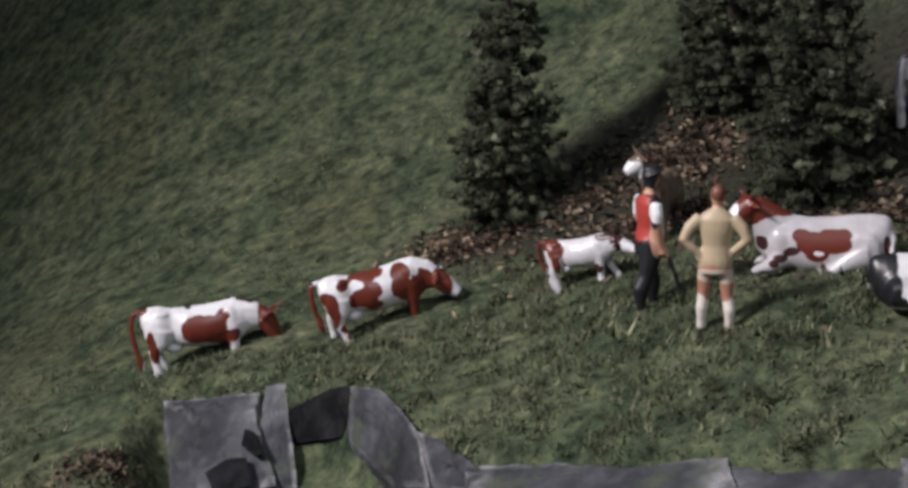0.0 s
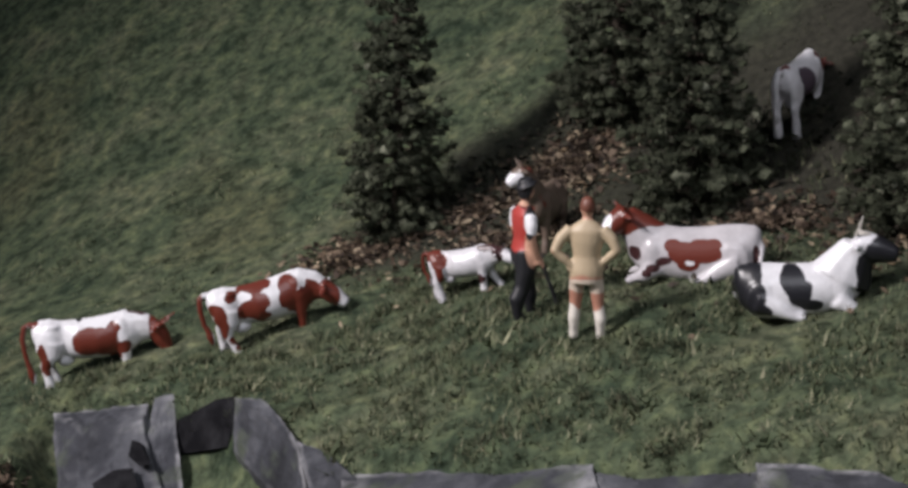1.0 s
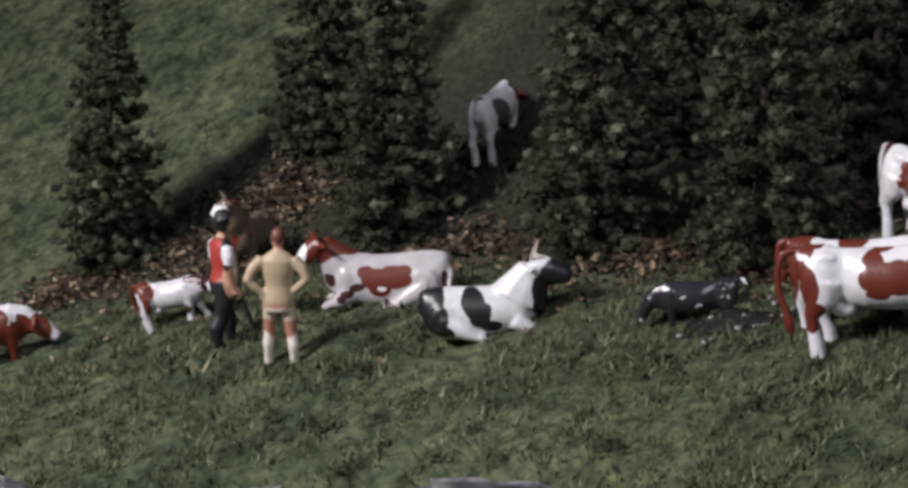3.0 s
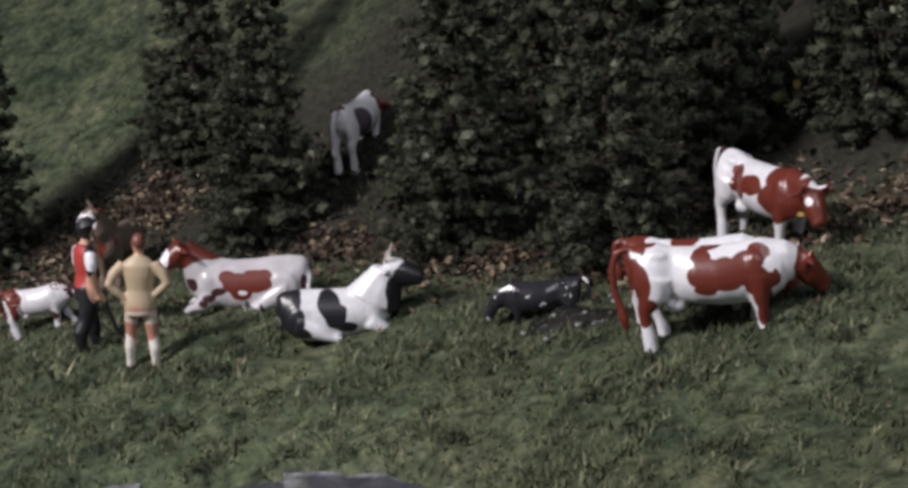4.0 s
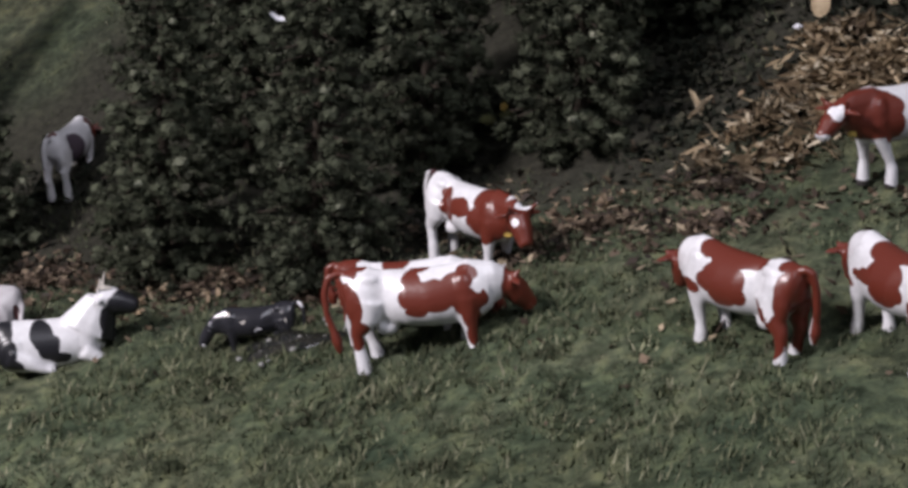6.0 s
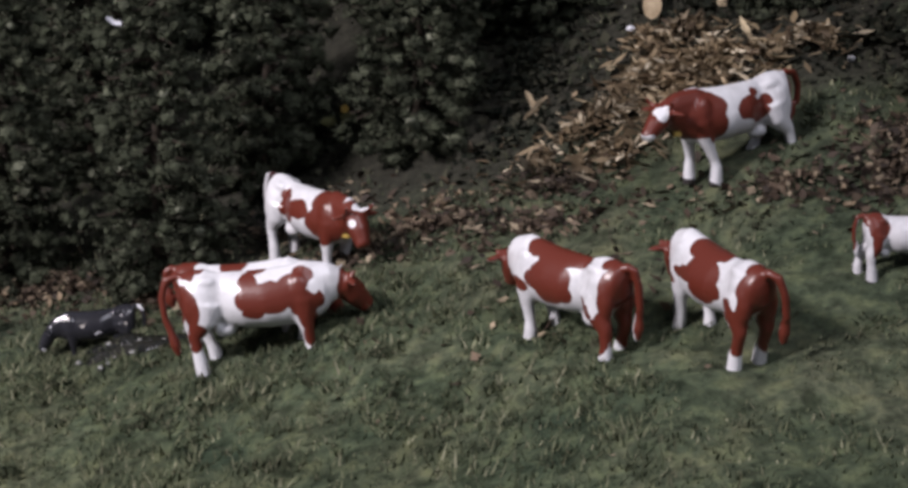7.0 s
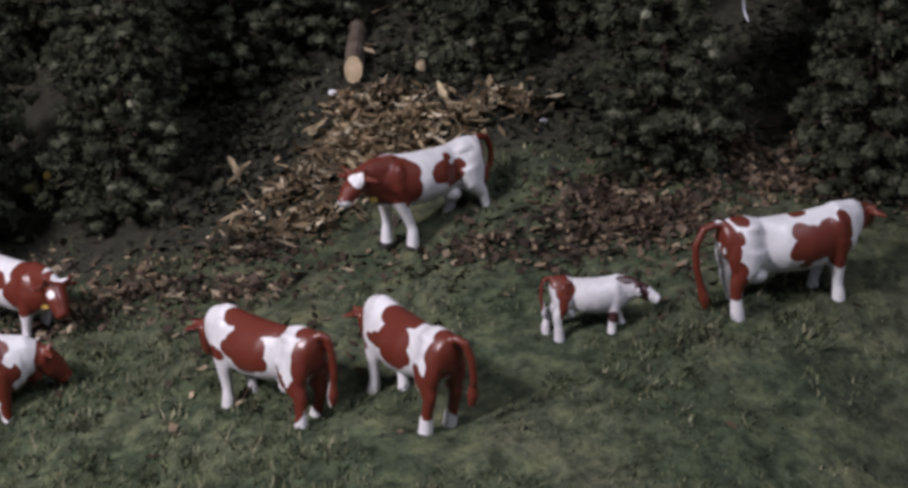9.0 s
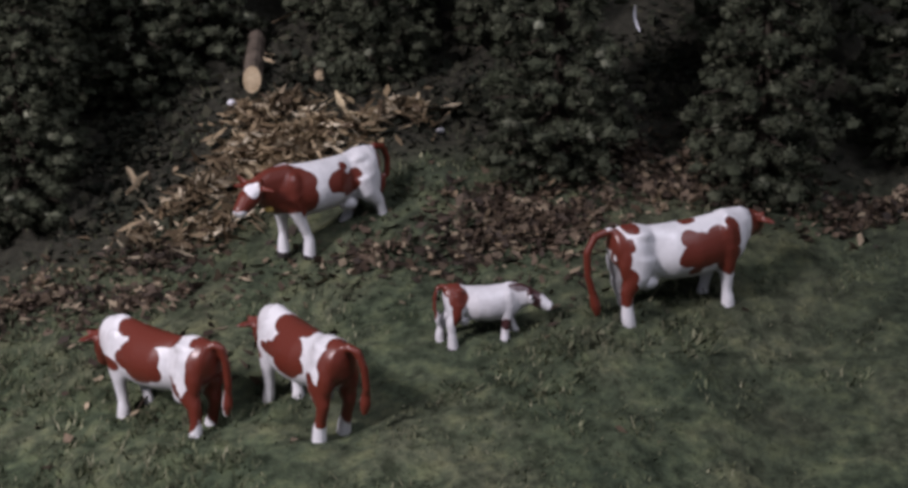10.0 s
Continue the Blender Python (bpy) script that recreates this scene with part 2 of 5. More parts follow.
def tube(verts, faces, path, sides=12):
    """Adds a closed tube: path rows are (x, y, z, half width, half depth)."""
    path = [(*p, p[3]) if len(p) == 4 else p for p in path]
    start = len(verts)
    side = None
    for n, (x, y, z, w, d) in enumerate(path):
        a, b = Vector(path[max(n - 1, 0)][:3]), Vector(path[min(n + 1, len(path) - 1)][:3])
        along = (b - a).normalized()
        if side is None:
            side = along.cross(Vector((0, 0, 1)))
            side = side if side.length > 0.5 else Vector((0, -1, 0))
        side = (side - along * side.dot(along)).normalized()
        up = side.cross(along)
        for k in range(sides):
            q = 2 * math.pi * k / sides
            verts.append(tuple(Vector((x, y, z)) + side * (w * math.cos(q)) + up * (d * math.sin(q))))
    for n in range(len(path) - 1):
        for k in range(sides):
            a, b = start + n * sides + k, start + n * sides + (k + 1) % sides
            faces.append((a, b, b + sides, a + sides))
    faces.append(tuple(start + k for k in reversed(range(sides))))
    faces.append(tuple(start + (len(path) - 1) * sides + k for k in range(sides)))


def ball(verts, faces, x, y, z, rx, ry, rz, rings=8, sides=10):
    tube_path = []
    for n in range(rings + 1):
        q = math.pi * n / rings
        tube_path.append((math.cos(q), max(math.sin(q), 0.03)))
    start = len(verts)
    for c, s in tube_path:
        for k in range(sides):
            a = 2 * math.pi * k / sides
            verts.append((x + rx * s * math.cos(a), y + ry * s * math.sin(a), z - rz * c))
    for n in range(rings):
        for k in range(sides):
            a, b = start + n * sides + k, start + n * sides + (k + 1) % sides
            faces.append((a, b, b + sides, a + sides))
    faces.append(tuple(start + k for k in reversed(range(sides))))
    faces.append(tuple(start + rings * sides + k for k in range(sides)))


def cast(name, verts, faces, mat, grain=0.28, rounds=4):
    """Fuses overlapping shapes into one smooth cast figure."""
    me = bpy.data.meshes.new(name)
    me.from_pydata(verts, [], faces)
    ob = bpy.data.objects.new(name, me)
    scene.collection.objects.link(ob)
    fuse = ob.modifiers.new("fuse", "REMESH")
    fuse.mode, fuse.voxel_size = "VOXEL", grain
    soften = ob.modifiers.new("soften", "SMOOTH")
    soften.factor, soften.iterations = 0.5, rounds
    deps = bpy.context.evaluated_depsgraph_get()
    out = bpy.data.meshes.new_from_object(ob.evaluated_get(deps))
    bpy.data.objects.remove(ob)
    bpy.data.meshes.remove(me)
    out.transform(Matrix.Scale(0.001, 4))
    out.name = name
    out.materials.clear()
    out.materials.append(mat)
    out.shade_smooth()
    return out


def rest(x, y, turn=0.0, reach=7.0, sink=0.0, scale=1.0, level=0.0, nod=0.0):
    """The pose of a figure at a place, turned by degrees, tipped as the ground under its feet; level 1 keeps it upright."""
    c, s = math.cos(radians(turn)), math.sin(radians(turn))
    fore, hind = ground(x + reach * c, y + reach * s), ground(x - reach * c, y - reach * s)
    port, star = ground(x - 2.5 * s, y + 2.5 * c), ground(x + 2.5 * s, y - 2.5 * c)
    tip = math.degrees(math.atan2(fore - hind, 2 * reach)) * (1 - level) + nod
    lean = math.degrees(math.atan2(port - star, 5.0)) * (1 - level) * 0.5
    z = (fore + hind) / 2 * (1 - level) + ground(x, y) * level - sink
    turned = pose(0, 0, 0, 0, 0, turn) @ pose(0, 0, 0, 0, -tip, 0) @ pose(0, 0, 0, lean, 0, 0)
    return Matrix.Translation((x / 1000, y / 1000, z / 1000)) @ turned @ Matrix.Scale(scale, 4)


# ---- structure: board and ground ----
def terrain():
    xs = np.unique(np.concatenate([np.linspace(-240, -110, 40), np.arange(-110, 300, 1.2), np.linspace(300, 380, 24)]))
    ys = np.unique(np.concatenate([np.linspace(70, 110, 14), np.arange(110, 480, 1.2), np.linspace(480, 660, 50)]))
    gx, gy = np.meshgrid(xs, ys, indexing="ij")
    gz = height(gx, gy)
    verts = np.stack([gx, gy, gz], -1).reshape(-1, 3)
    n, m = len(xs), len(ys)
    idx = np.arange(n * m).reshape(n, m)
    faces = np.stack([idx[:-1, :-1], idx[1:, :-1], idx[1:, 1:], idx[:-1, 1:]], -1).reshape(-1, 4)
    me = mesh_of("ground", verts, faces.tolist(), TURF, smooth=True)
    me.attributes.new("soil_and_shade", "FLOAT", "POINT").data.foreach_set("value", soil_and_shade(gx, gy).astype(np.float32).ravel())
    tagged(new("ground", me), "uneven model hillside covered in green turf", "ground", kind="structure")
    v, f = box((-0.24, 0.07, -0.15), (0.38, 0.66, -0.10))
    tagged(new("base", mesh_of("base", v, f, FASCIA, scale=1.0)), "dark painted wooden base under the model hillside", "base", kind="structure")
    for name, ends, place in (("wall_south", (xs, np.full(n, 70.0)), 0), ("wall_north", (xs, np.full(n, 660.0)), 1), ("wall_west", (np.full(m, -240.0), ys), 2), ("wall_east", (np.full(m, 380.0), ys), 3)):
        ex, ey = ends
        out = ((0, -4), (0, 4), (-4, 0), (4, 0))[place]
        top = height(ex, ey)
        rows = [np.stack([ex, ey, top + 0.5], -1), np.stack([ex, ey, top * 0 - 150], -1)]
        rows += [np.stack([ex + out[0], ey + out[1], top + 0.5], -1), np.stack([ex + out[0], ey + out[1], top * 0 - 150], -1)]
        k = len(ex)
        q = np.arange(k - 1)
        quads = [np.stack([q + a * k, q + b * k, q + 1 + b * k, q + 1 + a * k], -1) for a, b in ((0, 1), (2, 3), (0, 2), (1, 3))]
        tagged(new(name, mesh_of(name, np.concatenate(rows), np.concatenate(quads).tolist(), FASCIA)), "dark painted board closing the side of the model hillside", "side board", kind="structure")


terrain()


# ---- figures ----
def torso(v, f, rows, sides=28):
    """A body: rows are (x, top, bottom, half width); narrow along the spine, wide at the belly."""
    start = len(v)
    for x, top, low, w in rows:
        mid = low + 0.46 * (top - low)
        for k in range(sides):
            q = 2 * math.pi * k / sides
            c, s = math.cos(q), math.sin(q)
            z = mid + (top - mid) * c if c > 0 else mid + (mid - low) * c
            v.append((x, w * s * (1 - 0.22 * max(c, 0) ** 2), z))
    for n in range(len(rows) - 1):
        for k in range(sides):
            a, b = start + n * sides + k, start + n * sides + (k + 1) % sides
            f.append((a, b, b + sides, a + sides))
    f.append(tuple(start + k for k in reversed(range(sides))))
    f.append(tuple(start + (len(rows) - 1) * sides + k for k in range(sides)))


def cow_shape(neck, nose, stride=(0, 0, 0, 0), horns=1.0, side=0.0, tail=(1.6, 1.6), bell=False, stout=0.88, skull=1.18):
    """A standing cow, 26 long and 13.5 high: neck is where the poll lies, nose where the muzzle ends; stride shifts the four feet."""
    v, f = [], []
    torso(v, f, [(-10.1, 11.0, 9.4, 0.8), (-9.7, 12.2, 7.8, 1.9), (-8.4, 12.7, 6.4, 2.6), (-6.4, 12.7, 5.6, 2.7), (-4.3, 12.1, 5.0, 2.05), (-1.4, 12.0, 4.3, 3.3), (1.8, 12.0, 4.1, 3.5),
                 (4.2, 12.2, 4.2, 3.2), (6.4, 12.5, 4.4, 2.8), (8.2, 12.2, 4.9, 2.4), (9.6, 11.4, 5.9, 1.7), (10.2, 10.4, 7.2, 0.8)])
    for y in (1, -1):
        ball(v, f, -7.3, 1.8 * y, 7.8, 2.4, 1.3, 3.4)
        ball(v, f, 6.3, 1.8 * y, 8.2, 1.9, 1.2, 3.2)
        ball(v, f, -6.4, 1.35 * y, 11.2, 1.7, 0.9, 0.8)
    nx, ny, nz = neck
    tube(v, f, [(6.6, 0, 9.3, 2.1, 3.5), ((6.6 + nx) / 2 + 0.8, ny * 0.4, (9.6 + nz) / 2 - 0.1, 1.7, 2.9), (nx, ny, nz, 1.45, 1.9)], 12)
    p, q = Vector(neck), Vector(nose)
    d = (q - p).normalized()
    a, b, c = p - d * 0.9, p + (q - p) * 0.45, p + (q - p) * 0.85
    tube(v, f, [(x, y, z, w * skull, h * skull) for (x, y, z), w, h in ((a, 1.0, 0.9), (p + d * 0.2, 1.6, 1.5), (b, 1.4, 1.5), (c, 0.95, 1.05), (q - d * 0.4, 1.05, 1.0), (q, 0.7, 0.7))], 12)
    across = d.cross(Vector((0, 0, 1))).normalized()
    over = across.cross(d)
    for s in (1, -1):
        e = p + across * (1.5 * s) + over * 0.4 - d * 0.2
        tube(v, f, [(*e, 0.35, 0.3), (*(e + across * (1.3 * s)), 0.75, 0.4), (*(e + across * (2.5 * s) - over * 0.3), 0.25, 0.2)], 8)
        h = p + across * (0.9 * s) + over * 1.0 - d * 0.5
        tube(v, f, [(*h, 0.45), (*(h + across * (1.1 * s) + over * 0.5 * horns), 0.38), (*(h + across * (1.4 * s) + over * 1.9 * horns - d * 0.2), 0.24)], 8)
    for n, (x, y, r) in enumerate(((-7.2, 1.9, 1), (-7.2, -1.9, 1), (6.2, 1.75, 0), (6.2, -1.75, 0))):
        s, k = stride[n], stout
        if r:
            tube(v, f, [(x + 0.5, y * 0.82, 8.4, 1.7, 2.5), (x + 0.1, y, 6.0, 1.35, 1.85), (x - 1.0 + s * 0.4, y, 4.0, 0.95 * k, 1.15 * k), (x - 0.7 + s * 0.8, y, 2.2, 0.86 * k, 0.88 * k), (x - 0.4 + s, y, 0.9, 1.0 * k, 1.05 * k), (x - 0.1 + s, y, -2.2, 1.1 * k, 1.25 * k)], 12)
        else:
            tube(v, f, [(x + 0.2, y * 0.9, 8.0, 1.5, 2.1), (x + 0.2 + s * 0.2, y, 5.4, 1.15, 1.35), (x + 0.2 + s * 0.5, y, 3.6, 0.98 * k, 1.02 * k), (x + 0.1 + s * 0.8, y, 1.8, 0.8 * k, 0.82 * k), (x + 0.2 + s, y, 0.8, 0.96 * k, 1.0 * k), (x + 0.4 + s, y, -2.2, 1.06 * k, 1.2 * k)], 12)
    ball(v, f, -4.6, 0, 4.4, 1.7, 1.5, 1.2)
    if tail:
        back, low = tail
        tube(v, f, [(-8.8, 0, 11.6, 0.62), (-10.2, side * 0.2, 12.1, 0.60), (-10.5 - back * 0.6, side * 0.5, 11.7, 0.58), (-10.5 - back, side * 0.8, 9.6, 0.55), (-10.4 - back, side, 6.6, 0.52), (-10.2 - back * 0.8, side * 1.1, low + 3.2, 0.55),
                    (-10.1 - back * 0.7, side * 1.1, low + 1.6, 0.78), (-10.0 - back * 0.6, side * 1.1, low, 0.4)], 10)
    if bell:
        g = p + (Vector((7.0, 0, 6.5)) - p) * 0.45 - Vector((0, 0, 1.6))
        tube(v, f, [(g.x, g.y, g.z + 0.8, 0.45), (g.x, g.y, g.z - 0.7, 0.8)], 8)
    return v, f


def lying_shape(neck, nose, horns=1.0, fold=1.0, thick=1.0):
    """A cow lying on its folded legs."""
    v, f = [], []
    torso(v, f, [(-10.2, 7.2, 4.6, 0.7), (-9.4, 7.9, 1.6, 2.0), (-7.4, 8.2, -0.4, 3.2), (-5.0, 8.2, -0.8, 3.7), (-2.0, 8.0, -0.8, 3.8), (1.5, 8.0, -0.6, 3.8), (4.4, 8.5, 0.0, 3.5), (6.6, 8.9, 0.8, 2.9), (8.4, 8.6, 2.0, 2.2), (9.8, 7.6, 3.8, 1.1)])
    for y in (1, -1):
        ball(v, f, -5.8, 2.6 * y, 3.2, 3.0, 1.3, 3.0)
        ball(v, f, 5.8, 2.4 * y, 4.2, 1.9, 1.2, 2.8)
    nx, ny, nz = neck
    g = thick
    tube(v, f, [(6.2, 0, 5.6, 2.3 * g, 3.2 * g), ((6.8 + nx) / 2, ny * 0.5, (6.4 + nz) / 2, 1.7 * g, 2.3 * g), (nx, ny, nz, 1.35 * g, 1.6 * g)], 12)
    p, q = Vector(neck), Vector(nose)
    d = (q - p).normalized()
    tube(v, f, [(*(p - d * 0.9), 1.0, 0.9), (*(p + d * 0.2), 1.6 * g, 1.5 * g), (*(p + (q - p) * 0.45), 1.4 * g, 1.45 * g), (*(p + (q - p) * 0.85), 0.95 * g, 1.0 * g), (*q, 0.75 * g, 0.75 * g)], 12)
    across = d.cross(Vector((0, 0, 1))).normalized()
    over = across.cross(d)
    for s in (1, -1):
        e = p + across * (1.4 * s) + over * 0.3
        tube(v, f, [(*e, 0.35, 0.3), (*(e + across * (1.3 * s)), 0.75, 0.4), (*(e + across * (2.4 * s) - over * 0.2), 0.25, 0.2)], 8)
        h = p + across * (0.8 * s) + over * 1.0 - d * 0.5
        tube(v, f, [(*h, 0.45), (*(h + across * (1.1 * s) + over * 0.6 * horns), 0.38), (*(h + across * (1.3 * s) + over * 2.2 * horns), 0.22)], 8)
        tube(v, f, [(-6.6, 2.7 * s, 2.8, 1.7, 2.2), (-3.6, 3.4 * s, 1.6, 1.2, 1.4), (-1.4, 3.7 * s, 0.5, 0.8, 0.8), (0.6, 3.7 * s, 0.0, 0.7, 0.6)], 10)
        tube(v, f, [(5.6, 2.4 * s, 2.8, 1.6, 1.9), (7.6, 2.8 * s, 1.4, 1.2, 1.2), (9.0 + fold, 2.4 * s, 1.0, 0.85, 0.85), (6.6, 1.8 * s, 0.5, 0.75, 0.7)], 10)
    tube(v, f, [(-9.2, 0, 6.6, 0.6), (-10.3, 1.0, 4.8, 0.5), (-9.8, 2.8, 2.0, 0.5), (-8.0, 4.4, 0.8, 0.7)], 8)
    return v, f


def calf_shape(length=0.92):
    v, f = cow_shape((12.4, -0.6, 9.6), (17.6, -2.0, 7.2), (-2.6, -0.2, 3.2, -0.6), horns=0.3, side=0.4, tail=(1.6, 3.0), stout=1.2)
    return [(x * length, y, z) for x, y, z in v], f


HOOVES = [(-7.4, 0, -2.4, 3.6, 5, 1.4, HOOF), (6.6, 0, -2.4, 3.6, 5, 1.4, HOOF)]
GRAZE = ((12.2, -0.6, 7.6), (14.6, -1.4, 3.0))


def figure(name, label, category, shape, mat, m, grain=0.28, group="toy cows on the hillside", rounds=4):
    ob = new(name, cast(name, *shape, mat, grain, rounds))
    ob.matrix_world = m
    return tagged(ob, label, category, group)


cow_a = figure("cow_figurine", "white toy cow with red-brown patches grazing head-down on grass", "toy cow",
               cow_shape((12.8, -0.2, 8.4), (14.6, -0.6, 3.8), (0.4, -0.4, 0, 0.5), horns=1.6, side=-0.8, tail=(1.4, 0.8)),
               enamel("cow_paint", WHITE, [(0.1, -3.7, 8, 3, 3, 3, BROWN), (3.1, -3.6, 7.6, 2.6, 3, 3.1, BROWN), (4.9, -3.1, 9.5, 1.4, 3, 1.7, BROWN), (6.1, -3, 6.4, 1.9, 3, 1.2, BROWN), (4.8, -2, 4.9, 1.4, 3, 1.5, BROWN),
                        (6.3, -3.2, 8.5, 0.7, 3, 1.1, WHITE), (2.2, -1.9, 11.4, 2.7, 3, 1, WHITE), (-1, 0, 12.2, 0.7, 1.6, 0.7, BLACK), (-8.6, -3.3, 6.9, 0.9, 3, 2, BROWN), (-8.1, -3, 4.3, 1, 3, 2, BROWN),
                        (14.6, -0.4, 7.6, 3.2, 6, 6.5, BROWN), (9.2, 0, 11.9, 2.6, 0.9, 0.9, DARK), (-9.6, 0, 12.3, 1.2, 1.6, 1, BROWN), (-13.0, 0, 7.0, 2.7, 5, 11, BROWN), *HOOVES], wobble=0.3),
               rest(-46.2, 318.0, 6, sink=1.6, scale=0.98, level=0.7))
cow_b = figure("cow_figurine", "white and red-brown toy cow walking uphill, white muzzle lowered", "toy cow",
               cow_shape((11.6, -1.2, 7.4), (14.8, -2.6, 4.0), (-1.0, 0.8, 0.2, -0.4), horns=0.4, side=-0.6, tail=(1.0, 2.6)),
               enamel("cow_paint", WHITE, [(-9.2, -2.9, 8.4, 2.1, 3, 2.2, BROWN), (-8.7, -3, 6.1, 1.3, 3, 2.7, BROWN), (-6.8, -2.2, 3, 1.1, 3, 0.9, BROWN), (-6.1, -2.4, 1.4, 0.9, 3, 0.8, BROWN), (-5.3, -2.3, 11, 1.5, 2.6, 1.2, BROWN),
                        (-1.7, -1.4, 11.5, 2.7, 3, 1.4, BROWN), (0.5, -1.3, 11.6, 1.5, 3, 1, BROWN), (-1, -3.4, 9, 1.9, 3, 1.5, BROWN), (-2.4, -3.2, 7.7, 2.4, 3, 1.9, BROWN), (-0.9, -3.3, 6.2, 1.5, 3, 1.1, BROWN),
                        (-4.2, -2.5, 7.4, 1, 3, 1.3, BROWN), (-3.2, -2.4, 10.3, 1.2, 3, 0.9, WHITE), (4.9, -2.7, 10.5, 1.7, 3, 2, BROWN), (3.9, -3.5, 8.3, 1.3, 3, 2, BROWN), (6.2, -3.1, 6.9, 2.8, 3, 2.2, BROWN),
                        (9.2, -1.6, 6.8, 2.7, 4, 2.6, BROWN), (8.5, -2.3, 9.1, 1.9, 3, 1.3, BROWN), (6.2, -2.2, 3.4, 1.2, 2, 2.2, BROWN), (7.5, -2.2, 10.8, 0.8, 3, 1.5, WHITE), (11.4, -1.4, 6.6, 2.6, 5, 2.8, BROWN),
                        (14.4, -2.6, 3.2, 1.8, 3, 1.6, WHITE), (-13.0, 0, 7.0, 2.7, 5, 11, BROWN), *HOOVES], wobble=0.3),
               rest(-12.6, 309.0, 14, sink=1.4, scale=0.97, level=0.5, nod=3))
calf_paint = enamel("calf_paint", (0.56, 0.55, 0.57), [(-7.7, -1.4, 12.1, 3.2, 3.6, 1.8, BROWN), (-5.4, -2.6, 10, 2.3, 3, 2.6, BROWN), (-5.9, -3, 6.8, 1.1, 2.6, 3, BROWN), (-11.4, -0.2, 8, 1.6, 3, 6.5, BROWN), (5.2, -2, 4, 1.5, 2.2, 1.3, DARK),
                        (8.3, -0.6, 11.6, 3.1, 2.2, 1, DARK), (11.1, -0.8, 10.4, 1.9, 2.6, 1.8, DARK), (11.8, -1.6, 8.2, 1.4, 2, 1.4, DARK), (14.4, -1.8, 8.2, 2.2, 3, 1.5, WHITE), *HOOVES], wobble=0.3)
calf = figure("calf_figurine", "small white toy calf with red-brown hindquarters standing on grass", "toy calf", calf_shape(), calf_paint, rest(22.0, 297.0, -20, 4.5, scale=0.64, level=0.5, nod=3))
back_cow = figure("cow_figurine", "grey-brown toy cow with a white face standing behind the herdsmen", "toy cow",
                  cow_shape((11.4, -2.2, 15.6), (12.8, -5.0, 13.0), side=0.5),
                  enamel("cow_paint", (0.12, 0.088, 0.068), [(8.6, -1.5, 9.5, 2.2, 3, 4, BROWN), (12.4, -4.2, 14.0, 2.4, 2.4, 2.4, WHITE), (10.8, -1.0, 16.4, 2.2, 2.4, 1.2, BROWN), *HOOVES]),
                  rest(36.0, 310.0, -108, sink=-0.6, scale=0.86, level=1.0, nod=6))
lying_cow = figure("cow_figurine", "white and red-brown toy cow lying down with its head raised", "toy cow",
                   lying_shape((10.0, 0.8, 10.4), (13.6, 2.6, 7.4), 0.5, thick=1.2),
                   # The thin WHITE streak inside the flank patch is a painted highlight.
                   enamel("cow_paint", (0.47, 0.45, 0.465), [(1.4, 3.6, 4.8, 2.2, 3, 1.8, BROWN), (-1.7, 3.6, 5, 2.5, 3, 1.8, BROWN), (0.6, 3.9, 3.3, 1.8, 3, 1.1, BROWN), (-3.3, 3.6, 5.9, 1.3, 3, 1.0, BROWN), (-3.2, 3.6, 4.4, 1.2, 3, 1.0, BROWN), (2.7, 3.5, 5.9, 1.3, 3, 1.0, BROWN), (0.4, 4.2, 3.3, 0.8, 2, 0.35, WHITE), (5.7, 3.9, 2.7, 1.2, 3, 0.6, DARK),
                        (6.9, 3.9, 2, 0.8, 3, 0.5, DARK), (4.2, 3.5, 3.6, 1.2, 3, 0.7, DARK), (8.5, 2.1, 4.8, 1, 3, 1.2, DARK), (10.8, 2, 10.3, 3.6, 4.5, 2.7, BROWN), (7.4, 1, 10.2, 2.8, 3.4, 1.7, BROWN),
                        # The last DARK patch paints the shade on the rump.
                        (5.1, 0, 9.3, 1.8, 2.4, 0.9, BROWN), (12.6, 2.6, 9.6, 0.9, 1.4, 1.6, WHITE), (1.9, 3.6, 0.2, 1, 2.4, 0.9, BLACK), (-0.8, 4.6, 0.3, 0.9, 3, 0.8, BLACK), (-9.4, 0, 3, 0.7, 4, 2.4, DARK)], wobble=0.3),
                   rest(56.5, 270.0, 166, sink=0.8, scale=1.04, level=0.6), rounds=9)
